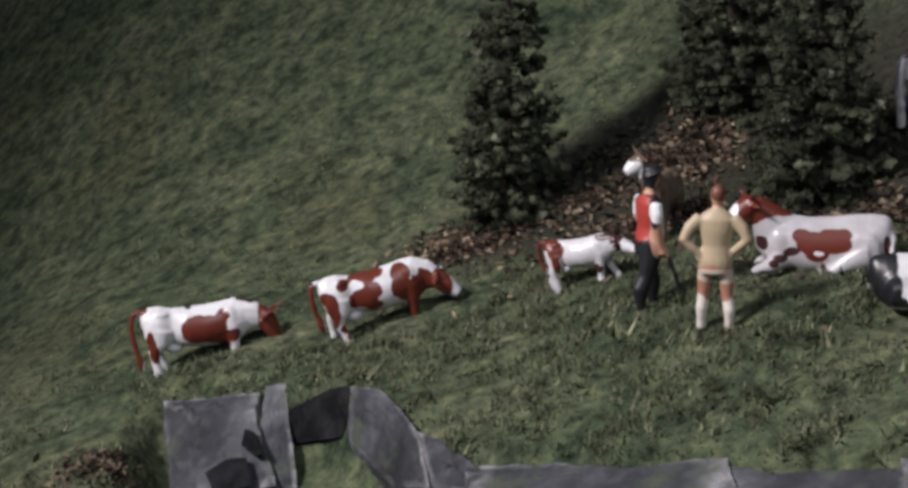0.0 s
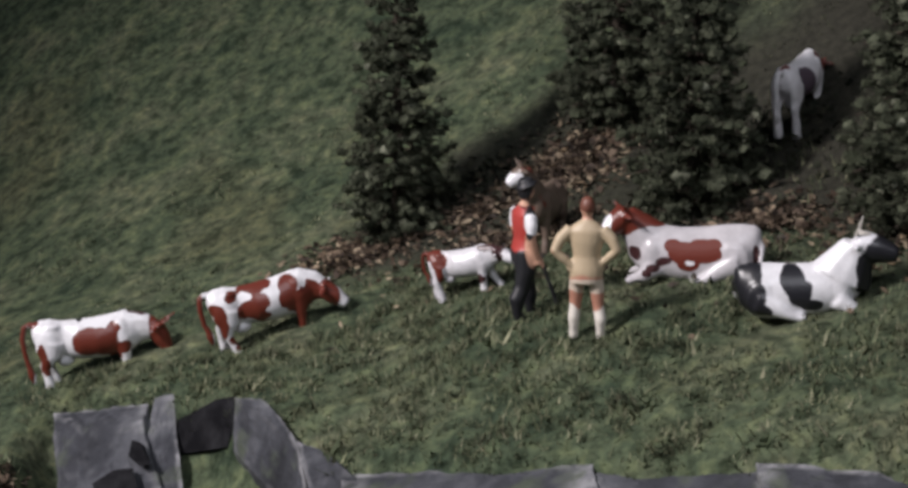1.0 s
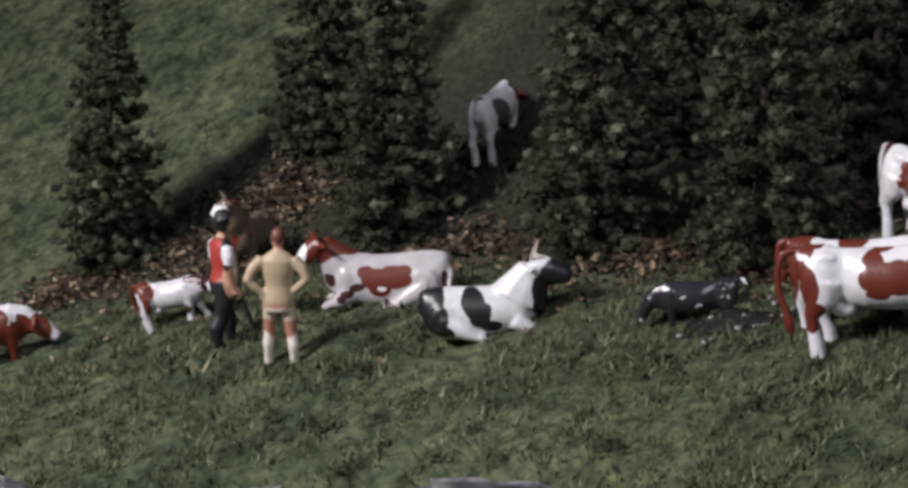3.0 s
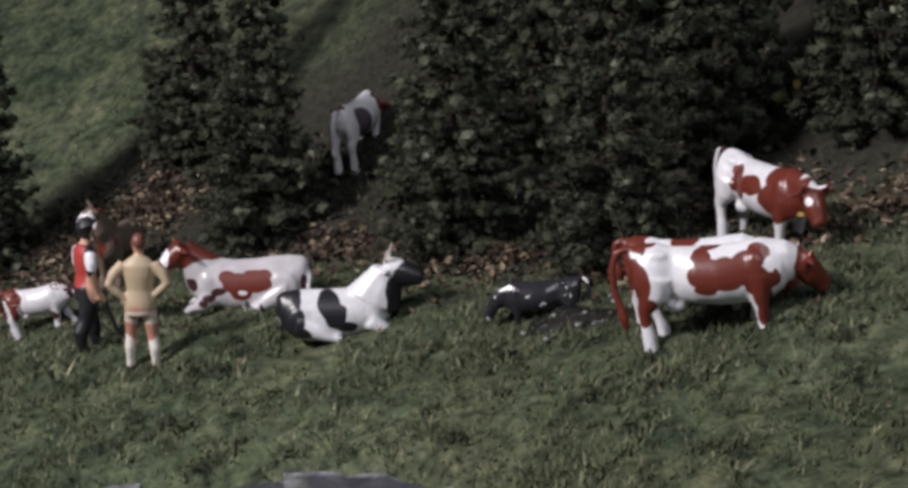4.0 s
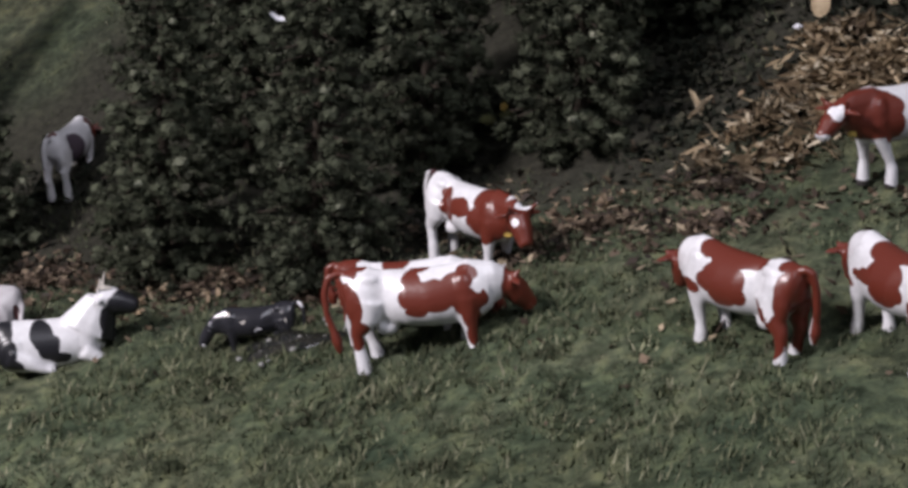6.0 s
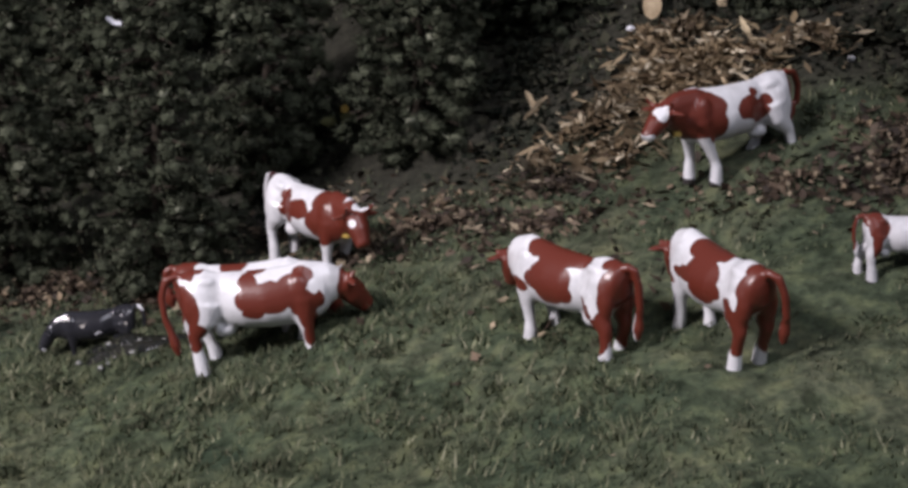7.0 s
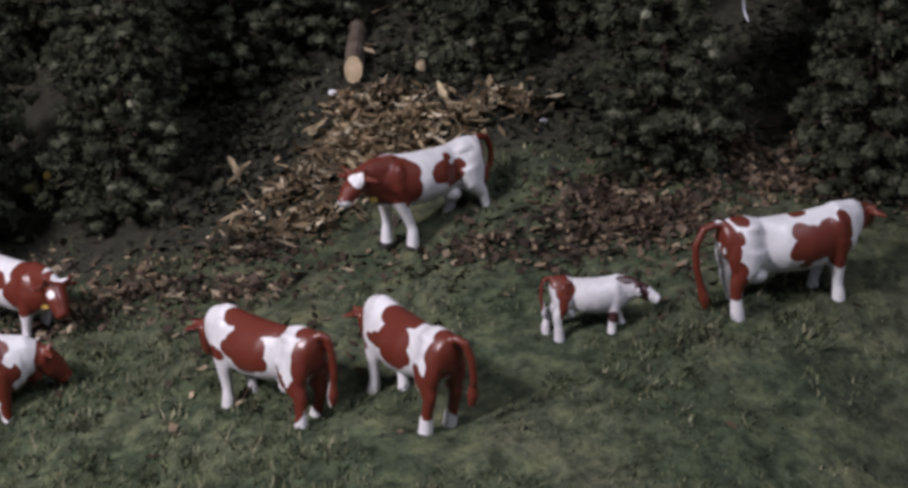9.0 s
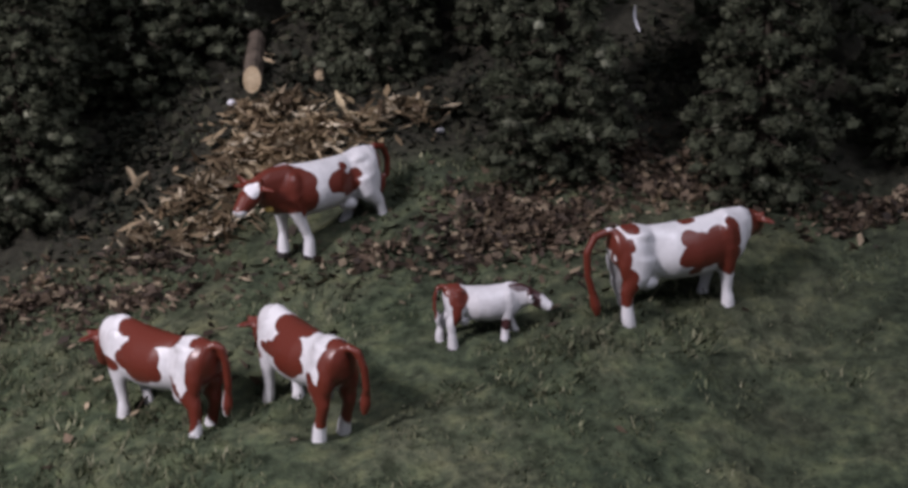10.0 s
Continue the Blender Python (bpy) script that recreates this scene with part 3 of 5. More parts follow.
pied_cow = figure("cow_figurine", "black and white toy cow lying on grass, horned head turned aside", "toy cow",
                  lying_shape((8.8, 0.0, 10.8), (14.8, -1.2, 9.2), 1.5, thick=1.58),
                  enamel("cow_paint", WHITE, [(-9.1, 0, 6.4, 3.5, 6, 4.2, BLACK), (-8, -3.4, 3.6, 2.8, 5, 2.8, BLACK), (-7, -3.4, 1.4, 2.6, 4, 1.6, BLACK), (-1.4, -2.7, 6.2, 1.8, 3.6, 2.8, BLACK), (-0.2, -3.8, 4, 1.9, 3, 2.3, BLACK),
                        (1.6, -3.6, 2.1, 1.9, 3, 1.1, BLACK), (13.4, -0.6, 9.4, 4.6, 4, 3.4, BLACK), (10.0, -1.4, 7.4, 2.2, 4, 2.8, BLACK), (9.4, -1.6, 4.9, 1.4, 4, 2.0, BLACK), (8.8, 0.2, 13.9, 2.6, 4, 1.9, HORN)], wobble=0.35),
                  rest(68.3, 248.1, -9, sink=0.0, scale=0.93, level=0.6, nod=-4), rounds=9)
far_cow = figure("cow_figurine", "white toy cow with a dark flank patch standing between fir trees", "toy cow",
                 cow_shape((12.0, 0.4, 8.0), (14.4, 0.8, 4.2), horns=0.4, side=0.6),
                 # Base lighter than WHITE, making up for the key light the fir blocks.
                 enamel("cow_paint", (0.80, 0.78, 0.80), [(-2.6, -3, 8.0, 3.2, 4, 3.4, (0.10, 0.075, 0.095)), (-9.4, 0, 13.0, 2.2, 3, 1.0, BROWN), (8.0, -2, 10.0, 2.2, 4, 2.4, BROWN), (13, 0, 9, 3, 4, 3, BROWN)], wobble=0.5),
                 rest(82.6, 318.4, 60, scale=0.9, level=0.8))
black_calf = figure("calf_figurine", "glossy black toy calf lowering its head beside a puddle", "toy calf",
                    cow_shape((12.0, 0.4, 7.6), (15.0, 0.8, 3.2), (0.8, -0.6, 0.5, -0.6), horns=0.4, side=0.8),
                    # Thin HORN and WHITE flecks on back and flank are painted glints.
                    enamel("calf_paint", (0.02, 0.02, 0.024), [(-7.2, 0, 0.2, 2.2, 5, 1.3, WHITE), (14.8, 0.8, 3.2, 1.1, 1.4, 0.9, WHITE), (-11.2, 0, 11.6, 0.8, 2, 1.2, WHITE), (-4, 3.2, 11, 0.7, 1.2, 0.35, HORN), (3, 3.4, 9, 0.5, 1.2, 0.5, HORN), (7, 2.4, 11.2, 0.8, 1.4, 0.4, HORN), (-8, 2.4, 8.4, 0.4, 1.2, 0.7, HORN), (0, 3.6, 6, 0.6, 1.2, 0.4, WHITE)], 0.2),
                    rest(95.5, 224.0, 158, 4.5, sink=1.8, scale=0.58, level=0.6))
big_cow = figure("cow_figurine", "white toy cow with a large red-brown flank patch grazing beside another", "toy cow",
                 cow_shape((11.6, 1.4, 9.0), (14.4, 3.2, 4.8), (0.6, -0.6, -1.2, 0.6), horns=0.5, side=-1.0, tail=(1.9, 1.4)),
                 enamel("cow_paint", WHITE, [(-0.4, -2.4, 10.9, 1.4, 3, 1.2, BROWN), (-0.8, -3.4, 8.8, 1.5, 3, 1.3, BROWN), (1, -3.6, 8.7, 2.2, 3, 2, BROWN), (2.9, -3.5, 8.8, 2.2, 3, 2.3, BROWN), (5.2, -3, 9.4, 2.1, 3, 2.1, BROWN),
                        (6.8, -2.3, 11, 1.5, 3, 1.4, BROWN), (6.9, -3.1, 7.6, 1.9, 3, 1.9, BROWN), (8.5, -2.3, 8, 0.9, 3, 1.2, BROWN), (0.1, -3.7, 7, 1.5, 3, 0.9, BROWN), (7.2, -2.7, 5.8, 1.1, 3, 1.7, BROWN),
                        (7.2, -2.5, 3.4, 0.8, 3, 1.7, BROWN), (8.2, -2.4, 9.6, 0.7, 3, 0.9, WHITE), (0.6, 0, 12.3, 1.3, 1.7, 0.9, BROWN), (-9.3, -2.7, 9, 2, 3, 2.2, BROWN), (-8.1, -3.5, 8.3, 1.2, 3, 2, BROWN),
                        (-9.2, -2.7, 6.1, 1.7, 3, 2.8, BROWN), (-7.6, -3.2, 5, 1.1, 3, 1.2, BROWN), (-8.5, -2.9, 3.4, 1.1, 3, 1.6, BROWN), (-9.4, -0.7, 12.4, 1.9, 3, 1.6, BROWN), (-7.4, 1, 12.7, 1.2, 2.6, 0.7, BROWN),
                        (-10.1, 0, 9.3, 1.2, 3, 3.2, BROWN), (-9.3, -1.8, 11.5, 1.1, 1.6, 0.35, WHITE), (13.6, 2.2, 7.4, 3, 5, 5, BROWN), (-13.0, 0, 7.0, 2.7, 5, 11, BROWN), *HOOVES], wobble=0.3),
                 rest(111.2, 195.8, -29, sink=0.2, scale=1.03, level=0.5, nod=-1))
twin_cow = figure("cow_figurine", "white and red-brown toy cow half hidden behind its neighbour", "toy cow",
                  cow_shape(*GRAZE, side=-0.5, tail=(0.8, 6.0)),
                  enamel("cow_paint", WHITE, [(-7.6, 0, 12.3, 3.6, 3, 1.6, BROWN), (-4.8, -1, 12.3, 1.6, 1.6, 0.8, WHITE), (-10, 0, 8, 2, 6, 6, BROWN), (-0.8, 0, 12.2, 2.2, 3, 1.6, BROWN), (13.5, 0, 6, 4, 5, 5.5, BROWN), (6, -3, 7, 3, 3, 3, BROWN), (-13.0, 0, 7.0, 2.7, 5, 11, BROWN), *HOOVES], wobble=0.3),
                  rest(111.8, 204.9, -26, sink=0.9, scale=0.94, level=0.6))
bell_cow = figure("cow_figurine", "white and red-brown toy cow wearing a brass bell on litter", "toy cow",
                  cow_shape((12.0, -0.6, 9.8), (15.0, -1.2, 5.8), bell=True),
                  enamel("cow_paint", WHITE, [(6.8, -1.6, 11.2, 3.4, 4, 2.6, BROWN), (6.8, -3, 8.0, 4, 4, 3.2, BROWN), (12.8, -1, 8.4, 4.4, 5, 4.4, BROWN), (-2.8, -2.8, 8, 2.2, 3, 2, BROWN), (0.6, -3.2, 9.2, 2.7, 3, 1.3, BROWN),
                        # DARK over the rump is shading put into the paint.
                        (-3.6, -2.6, 10.1, 1.4, 3, 1.2, BROWN), (13.2, -1.7, 9.0, 0.8, 0.9, 0.9, WHITE), (12.2, 0.4, 11.2, 1.2, 1.4, 0.8, WHITE), (9.8, -0.4, 6.4, 0.8, 0.8, 0.8, BRASS), (-9.8, 0, 9, 1, 6, 5, DARK), *HOOVES], wobble=0.3),
                  rest(126.0, 217.2, -74, scale=0.96, level=0.7, nod=-4))


PAIR_ONE = [(-8.4, -2.4, 5, 2.0, 2.2, 5, BROWN), (4.6, 1.4, 12, 1.6, 3, 1.1, BROWN), (1.8, 1.5, 11.6, 2.1, 3.2, 1.5, BROWN), (-1, 1.3, 11.6, 2.4, 3, 1.4, BROWN), (-3.2, 0.6, 11.7, 1.9, 2.6, 1, BROWN), (1.5, 3.4, 9.5, 2.7, 3, 2, BROWN),
            (-1, 3.5, 8.8, 2, 3, 1.8, BROWN), (-1.8, 3.4, 7.3, 1.3, 3, 1.2, BROWN), (3.4, 3.6, 8.1, 1.9, 3, 1.2, BROWN), (11.4, 0.4, 5.7, 2.2, 5, 2.4, BROWN), (7, 3.1, 6.8, 2.4, 3, 0.8, BROWN),
            (12.4, 0, 8, 2.2, 5, 3, BROWN), (-10.4, 1.4, 10, 2.1, 4, 2.8, BROWN), (-9.0, 0.9, 12.2, 1.7, 2.2, 0.8, BROWN), (-10.1, 2.4, 7.6, 1.9, 4, 3, BROWN), (0.6, 3.2, 7.0, 2.3, 3, 1.7, BROWN), (-8.8, 2.4, 4.6, 1.5, 3, 2.3, BROWN),
            (-8.2, 2.2, 2.4, 1.2, 3, 1.5, BROWN), (-5.6, 2.8, 7.2, 0.7, 3, 0.9, BROWN), (-6.4, 3.4, 6.2, 0.8, 3, 1, BROWN), (-7.5, 3.1, 4.5, 1, 3, 1.1, BROWN), (-7.3, 3.5, 7.4, 0.65, 3, 1.4, WHITE),
            (-5.6, 0.2, 12.9, 1.6, 1.6, 0.8, WHITE), (-13.0, 0, 7.0, 2.7, 5, 11, BROWN), *HOOVES]
PAIR_TWO = [(-8.4, -2.4, 5, 2.0, 2.2, 5, BROWN), (2.6, 1.1, 11.8, 2, 3, 1.3, BROWN), (-0.1, 0.9, 11.8, 2.2, 3, 1.4, BROWN), (-1.5, 0.1, 12, 2, 3, 1, BROWN), (1, 3.2, 9.8, 2.2, 3, 1.6, BROWN), (-1.2, 3.1, 9.3, 2.2, 3, 1.8, BROWN),
            (-2.4, 3, 7.8, 1.3, 3, 1.1, BROWN), (2.6, 3.6, 8.6, 2, 3, 0.9, BROWN), (-10.5, 1.2, 9.9, 2.4, 4, 2.9, BROWN), (-10.0, 2.4, 7.7, 1.8, 4, 2.2, BROWN), (-0.4, 3.2, 7.2, 2.4, 3, 1.6, BROWN), (-8.8, 2.5, 4.8, 1.8, 3, 2.5, BROWN),
            (-8.2, 2.5, 2.4, 1.2, 3, 1.2, BROWN), (-6.6, 3.5, 7.6, 0.9, 3, 0.9, BROWN), (-7.4, 3.4, 6.3, 1.1, 3, 1.3, BROWN), (-9.5, 0.6, 12.2, 1.9, 3, 1, BROWN), (-8, 3.2, 8.4, 0.6, 3, 1.2, WHITE),
            (4.6, 3.5, 8, 1.7, 3, 0.7, BROWN), (11.4, 0.4, 5.7, 2.2, 5, 2.4, BROWN), (12.2, 0, 8.4, 2.4, 5, 3.4, BROWN), (8.6, 2.2, 6.4, 2.4, 3, 0.9, BROWN), (-13.0, 0, 7.0, 2.7, 5, 11, BROWN), *HOOVES]
pair_one = figure("cow_figurine", "red-brown and white toy cow grazing uphill, tail hanging", "toy cow", cow_shape((11.0, -0.4, 8.4), (12.2, -0.8, 4.8), (-1.0, 0.4, -0.8, -1.6), horns=0.4, side=-1.6, tail=(0.6, 2.4)), enamel("cow_paint", WHITE, PAIR_ONE, wobble=0.3), rest(139.3, 159.7, 104, sink=0.4, scale=0.99, level=0.5, nod=2))
pair_two = figure("cow_figurine", "red-brown and white toy cow grazing close beside its twin", "toy cow", cow_shape((11.0, -0.4, 8.4), (12.2, -0.8, 4.8), (0.4, 0.8, 0.0, -1.6), horns=0.4, side=-2.2, tail=(1.2, 3.0)), enamel("cow_paint", WHITE, PAIR_TWO, wobble=0.3), rest(150.7, 143.8, 89, sink=-0.3, scale=0.96, level=0.5))
red_cow = figure("cow_figurine", "white toy cow with red-brown neck and brass bell before wood chips", "toy cow",
                 cow_shape((12.4, 0.4, 9.8), (16.2, 1.4, 7.0), (-2.0, 2.5, -2.2, 0.0), horns=0.8, bell=True, side=-1.0, tail=(2.6, 4.0), skull=1.05),
                 enamel("cow_paint", WHITE, [(7.4, 2.6, 9.4, 3.2, 5, 4, BROWN), (5.2, 2.8, 9.8, 2.3, 4, 2.3, BROWN), (4.7, 3.5, 7.3, 1.8, 3, 2.6, BROWN), (10.1, 1.2, 9.2, 3.2, 4, 4.2, BROWN), (13.6, 0.8, 9.4, 3.8, 4.4, 3.6, BROWN),
                        (-1.2, 3.4, 8.8, 2.1, 3, 1.8, BROWN), (-3.4, 2.9, 7.8, 2, 3, 1.6, BROWN), (-4.6, 2.7, 9.3, 1.2, 3, 0.9, BROWN), (-2.6, 2.4, 10.6, 0.8, 3, 0.7, BROWN), (-10.4, 0, 8, 1.3, 8, 5.8, BROWN),
                        # BROWN far hind leg: coat colour, with the shadow behind it painted in.
                        (-8.6, -2.6, 4, 3, 2.4, 5, BROWN), (3, -1, 13, 2.4, 1.4, 0.9, BROWN), (6.4, 2, 2.4, 2.4, 3, 2.6, WHITE), (16.2, 1.6, 6.6, 1.4, 2.4, 1.0, WHITE), (13.6, 1.5, 10.2, 0.9, 1.2, 1.4, WHITE),
                        (10.2, 0.8, 6.4, 0.7, 0.8, 0.7, BRASS), (-13.0, 0, 7.0, 2.7, 5, 11, BROWN), *HOOVES], wobble=0.3),
                 rest(173.6, 177.4, 185, sink=-0.5, scale=0.95, level=0.5, nod=6))
calf_two = figure("calf_figurine", "small white toy calf with brown rump between grazing cows", "toy calf", calf_shape(0.85), calf_paint, rest(175.5, 141.6, -24, 4.5, sink=0.2, scale=0.595, level=0.5, nod=-3))
last_cow = figure("cow_figurine", "white toy cow with brown shoulder walking away across the lawn", "toy cow",
                  cow_shape((12.0, 2.0, 9.6), (15.0, 4.4, 7.8), (0.8, -0.8, -1.4, 0.4), horns=0.2, side=0.2, tail=(2.8, 0.6)),
                  enamel("cow_paint", WHITE, [(0.5, -2.9, 10.1, 1.5, 3, 1.1, BROWN), (-0.1, -3.7, 7.9, 1.4, 3, 1.4, BROWN), (2.3, -3.6, 8.4, 2.7, 3, 2.6, BROWN), (4.7, -3.2, 8.8, 2.2, 3, 2.6, BROWN), (7.1, -2.8, 10, 1.3, 3, 2.2, BROWN),
                        (6.4, -2.8, 6.6, 2, 3, 2, BROWN), (1.1, -3.2, 5.7, 1, 3, 0.8, BROWN), (1, 0, 12.3, 1.3, 1.7, 0.7, BROWN), (-10.1, 0.3, 10.9, 2.6, 3, 1.4, BROWN), (-7.4, -1, 12.4, 1.3, 2.4, 0.7, BROWN),
                        (-8.3, -2.7, 10.6, 0.8, 3, 0.8, BROWN), (-9.3, -2.2, 9, 0.9, 3, 2.2, BROWN), (-9, -2.6, 6.3, 1.5, 3, 1.7, BROWN), (-8.6, -2.9, 4.4, 1.5, 3, 1.4, BROWN), (-8.9, -2.5, 3.1, 1, 3, 1.1, BROWN),
                        (-10.1, -1, 6.6, 0.6, 0.9, 2.8, WHITE), (13.6, 2.8, 9.4, 3.2, 5, 3.6, BROWN), (-13.0, 0, 7.0, 2.7, 5, 11, BROWN), *HOOVES], wobble=0.3),
                  rest(200.5, 132.2, -12, sink=0.2, scale=0.99, level=0.5, nod=3))


def herdsman(lean_arm, broad=1.0, legs=((1.0, 1.3), (-0.9, 1.3)), baggy=1.0):
    """A small standing man: legs gives each foot's step and spread, baggy the width of the trousers."""
    v, f, g = [], [], baggy
    b = broad
    for s, (step, wide) in zip((1, -1), legs):
        tube(v, f, [(0.1, 1.0 * s, 10.6, 1.35 * g, 1.5 * g), (0.3 + step * 0.3, (0.9 + 0.3 * wide) * s, 7.4, 1.1 * g, 1.2 * g), (0.2 + step * 0.6, (0.5 + 0.6 * wide) * s, 5.0, 0.85 * g, 0.95 * g), (step - 0.1, wide * s, 3.2, 0.9 * g, 1.0 * g), (step, wide * s, 1.4, 0.65 * g, 0.7 * g), (step + 0.1, wide * s, 0.5, 0.75, 0.8), (step + 1.2, wide * 0.95 * s, 0.1, 0.65, 0.5)], 10)
    tube(v, f, [(0, 0, 8.4, 2.1 * b, 1.7), (0, 0, 10.2, 2.15 * b, 1.75), (0.1, 0, 12.4, 1.75 * b, 1.45), (0.1, 0, 14.6, 2.2 * b, 1.7), (0, 0, 16.2, 2.35 * b, 1.55), (0, 0, 17.1, 1.6 * b, 1.1), (0, 0, 17.6, 0.9, 0.8)], 14)
    tube(v, f, [(0, 0, 17.0, 0.75), (0.3, 0, 18.4, 0.7)], 8)
    ball(v, f, 0.35, 0, 19.5, 1.3, 1.15, 1.55)
    ball(v, f, 1.5, 0, 19.3, 0.4, 0.3, 0.4, 4, 6)
    for s, (wrist, elbow) in zip((1, -1), lean_arm):
        tube(v, f, [(0, 2.0 * s * b, 16.3, 1.0), (elbow[0] * 0.5, (1.1 * b + elbow[1] * 0.55) * s, (16.4 + elbow[2]) / 2, 0.95), (elbow[0], elbow[1] * s, elbow[2], 0.78), ((wrist[0] + elbow[0]) / 2, (wrist[1] + elbow[1]) / 2 * s, (wrist[2] + elbow[2]) / 2, 0.7),
                    (wrist[0], wrist[1] * s, wrist[2], 0.55), (wrist[0] + 0.3, wrist[1] * s, wrist[2] - 0.9, 0.6)], 8)
    return v, f


SKIN, JACKET = (0.46, 0.26, 0.18), (0.39, 0.305, 0.20)
walker = herdsman((((1.2, 2.6, 11.0), (0.0, 3.3, 13.4)), ((1.0, 2.9, 9.6), (-0.2, 3.3, 13.0))), 1.28, ((1.8, 1.3), (-1.4, 1.2)), 1.3)
tube(*walker, [(0.5, 0, 20.3, 1.75), (0.4, 0, 20.6, 1.7), (0.3, 0, 20.8, 1.25), (0.2, 0, 21.5, 1.05)], 14)
tube(*walker, [(1.4, -3.0, 9.8, 0.4), (3.2, -3.4, 5.0, 0.38), (5.0, -3.8, -0.2, 0.4)], 8)
tagged(figure("figurine", "painted toy herdsman in red waistcoat and dark trousers with stick", "figurine", walker,
              enamel("figure_paint", BLACK, [(0, 0, 13.6, 2.9, 3.0, 3.9, (0.34, 0.040, 0.032)), (0.7, 3.1, 11.4, 1.9, 1.6, 3.2, SKIN), (0.7, -3.1, 11.2, 1.9, 1.6, 3.2, SKIN), (0, 3.5, 15.3, 1.6, 1.35, 1.9, WHITE), (0, -3.5, 15.3, 1.6, 1.35, 1.9, WHITE), (1.4, 0, 19.0, 1.2, 1.2, 1.3, SKIN), (0, 0, 17.6, 0.9, 1.2, 0.7, SKIN)], 0.5, 0.3), rest(29.5, 271.0, 20, 1.5, scale=1.04, level=1.0), 0.26), group="toy herdsmen")
watcher = herdsman((((-0.6, 2.3, 11.2), (-0.9, 4.5, 13.2)), ((-0.2, 2.2, 11.4), (-0.6, 4.3, 13.4))), 1.12, ((0.5, 1.7), (-0.4, 2.2)))
tagged(figure("figurine", "painted toy herdsman in tan jacket, elbows out", "figurine", watcher,
              enamel("figure_paint", (0.40, 0.19, 0.13), [(0, 0, 8.2, 2.8, 3.4, 1.3, (0.50, 0.42, 0.34)), (0, 0, 13.8, 3.2, 5.4, 4.9, JACKET), (0.4, 1.8, 2.0, 2.6, 1.5, 3.4, (0.58, 0.54, 0.48)), (-0.2, -2.1, 2.0, 2.6, 1.5, 3.4, (0.58, 0.54, 0.48)), (0.6, 0, 18.8, 1.9, 1.9, 1.5, SKIN), (-0.3, 0, 20.2, 1.7, 1.8, 1.5, (0.13, 0.045, 0.028))], 0.5, 0.3), rest(37.7, 255.0, 80, 1.5, scale=1.04, level=1.0), 0.26), group="toy herdsmen")


# ---- puddle with pebbles by the black calf ----
def puddle(x, y, rx, ry, turn):
    m, t, b = material("wet_dark_varnish", 0.08, spec=0.6)
    t.links.new(ramp(t, noise_of(t, place_of(t), 4, 4), [(0.4, (0.010, 0.011, 0.010)), (0.7, (0.035, 0.032, 0.026))]), b.inputs["Base Color"])
    bumped(t, b, noise_of(t, place_of(t), 2.5, 3), 0.35, 0.6)
    v, f, k = [], [], 36
    for ring in (1.0, 0.9, 0.5):
        for n in range(k):
            a = 2 * math.pi * n / k
            r = ring * (1 + 0.22 * math.sin(3 * a + 1) + 0.12 * math.sin(5 * a))
            u, w = rx * r * math.cos(a), ry * r * math.sin(a)
            c, s = math.cos(radians(turn)), math.sin(radians(turn))
            px, py = x + u * c - w * s, y + u * s + w * c
            v.append((px, py, ground(px, py) + (0.1 if ring == 1.0 else 0.7)))
    f = [(q * k + n, q * k + (n + 1) % k, (q + 1) * k + (n + 1) % k, (q + 1) * k + n) for q in (0, 1) for n in range(k)]
    f.append(tuple(2 * k + n for n in range(k)))
    tagged(new("puddle", mesh_of("puddle", v, f, m, True)), "small dark glossy puddle in the trodden grass", "puddle")
    stone, st, sb = material("pale_wet_pebble", 0.2)
    st.links.new(ramp(st, noise_of(st, place_of(st), 1.0, 3), [(0.4, (0.16, 0.16, 0.15)), (0.7, (0.42, 0.42, 0.40))]), sb.inputs["Base Color"])
    rng = random.Random(4)
    for n in range(11):
        px, py = x + rng.uniform(-1, 1) * rx * 1.1, y + rng.uniform(-1, 1) * ry * 1.5
        pv, pf = [], []
        ball(pv, pf, 0, 0, 0, rng.uniform(0.35, 0.8), rng.uniform(0.3, 0.6), rng.uniform(0.25, 0.45), 5, 7)
        ob = tagged(new("pebble", mesh_of("pebble", pv, pf, stone, True)), "small pale wet pebble beside the puddle", "pebble", "pebbles by the puddle")
        ob.matrix_world = pose(px / 1000, py / 1000, (ground(px, py) + 0.55) / 1000, 0, 0, rng.uniform(0, 180))


puddle(97.5, 216.5, 7.0, 3.4, -38)


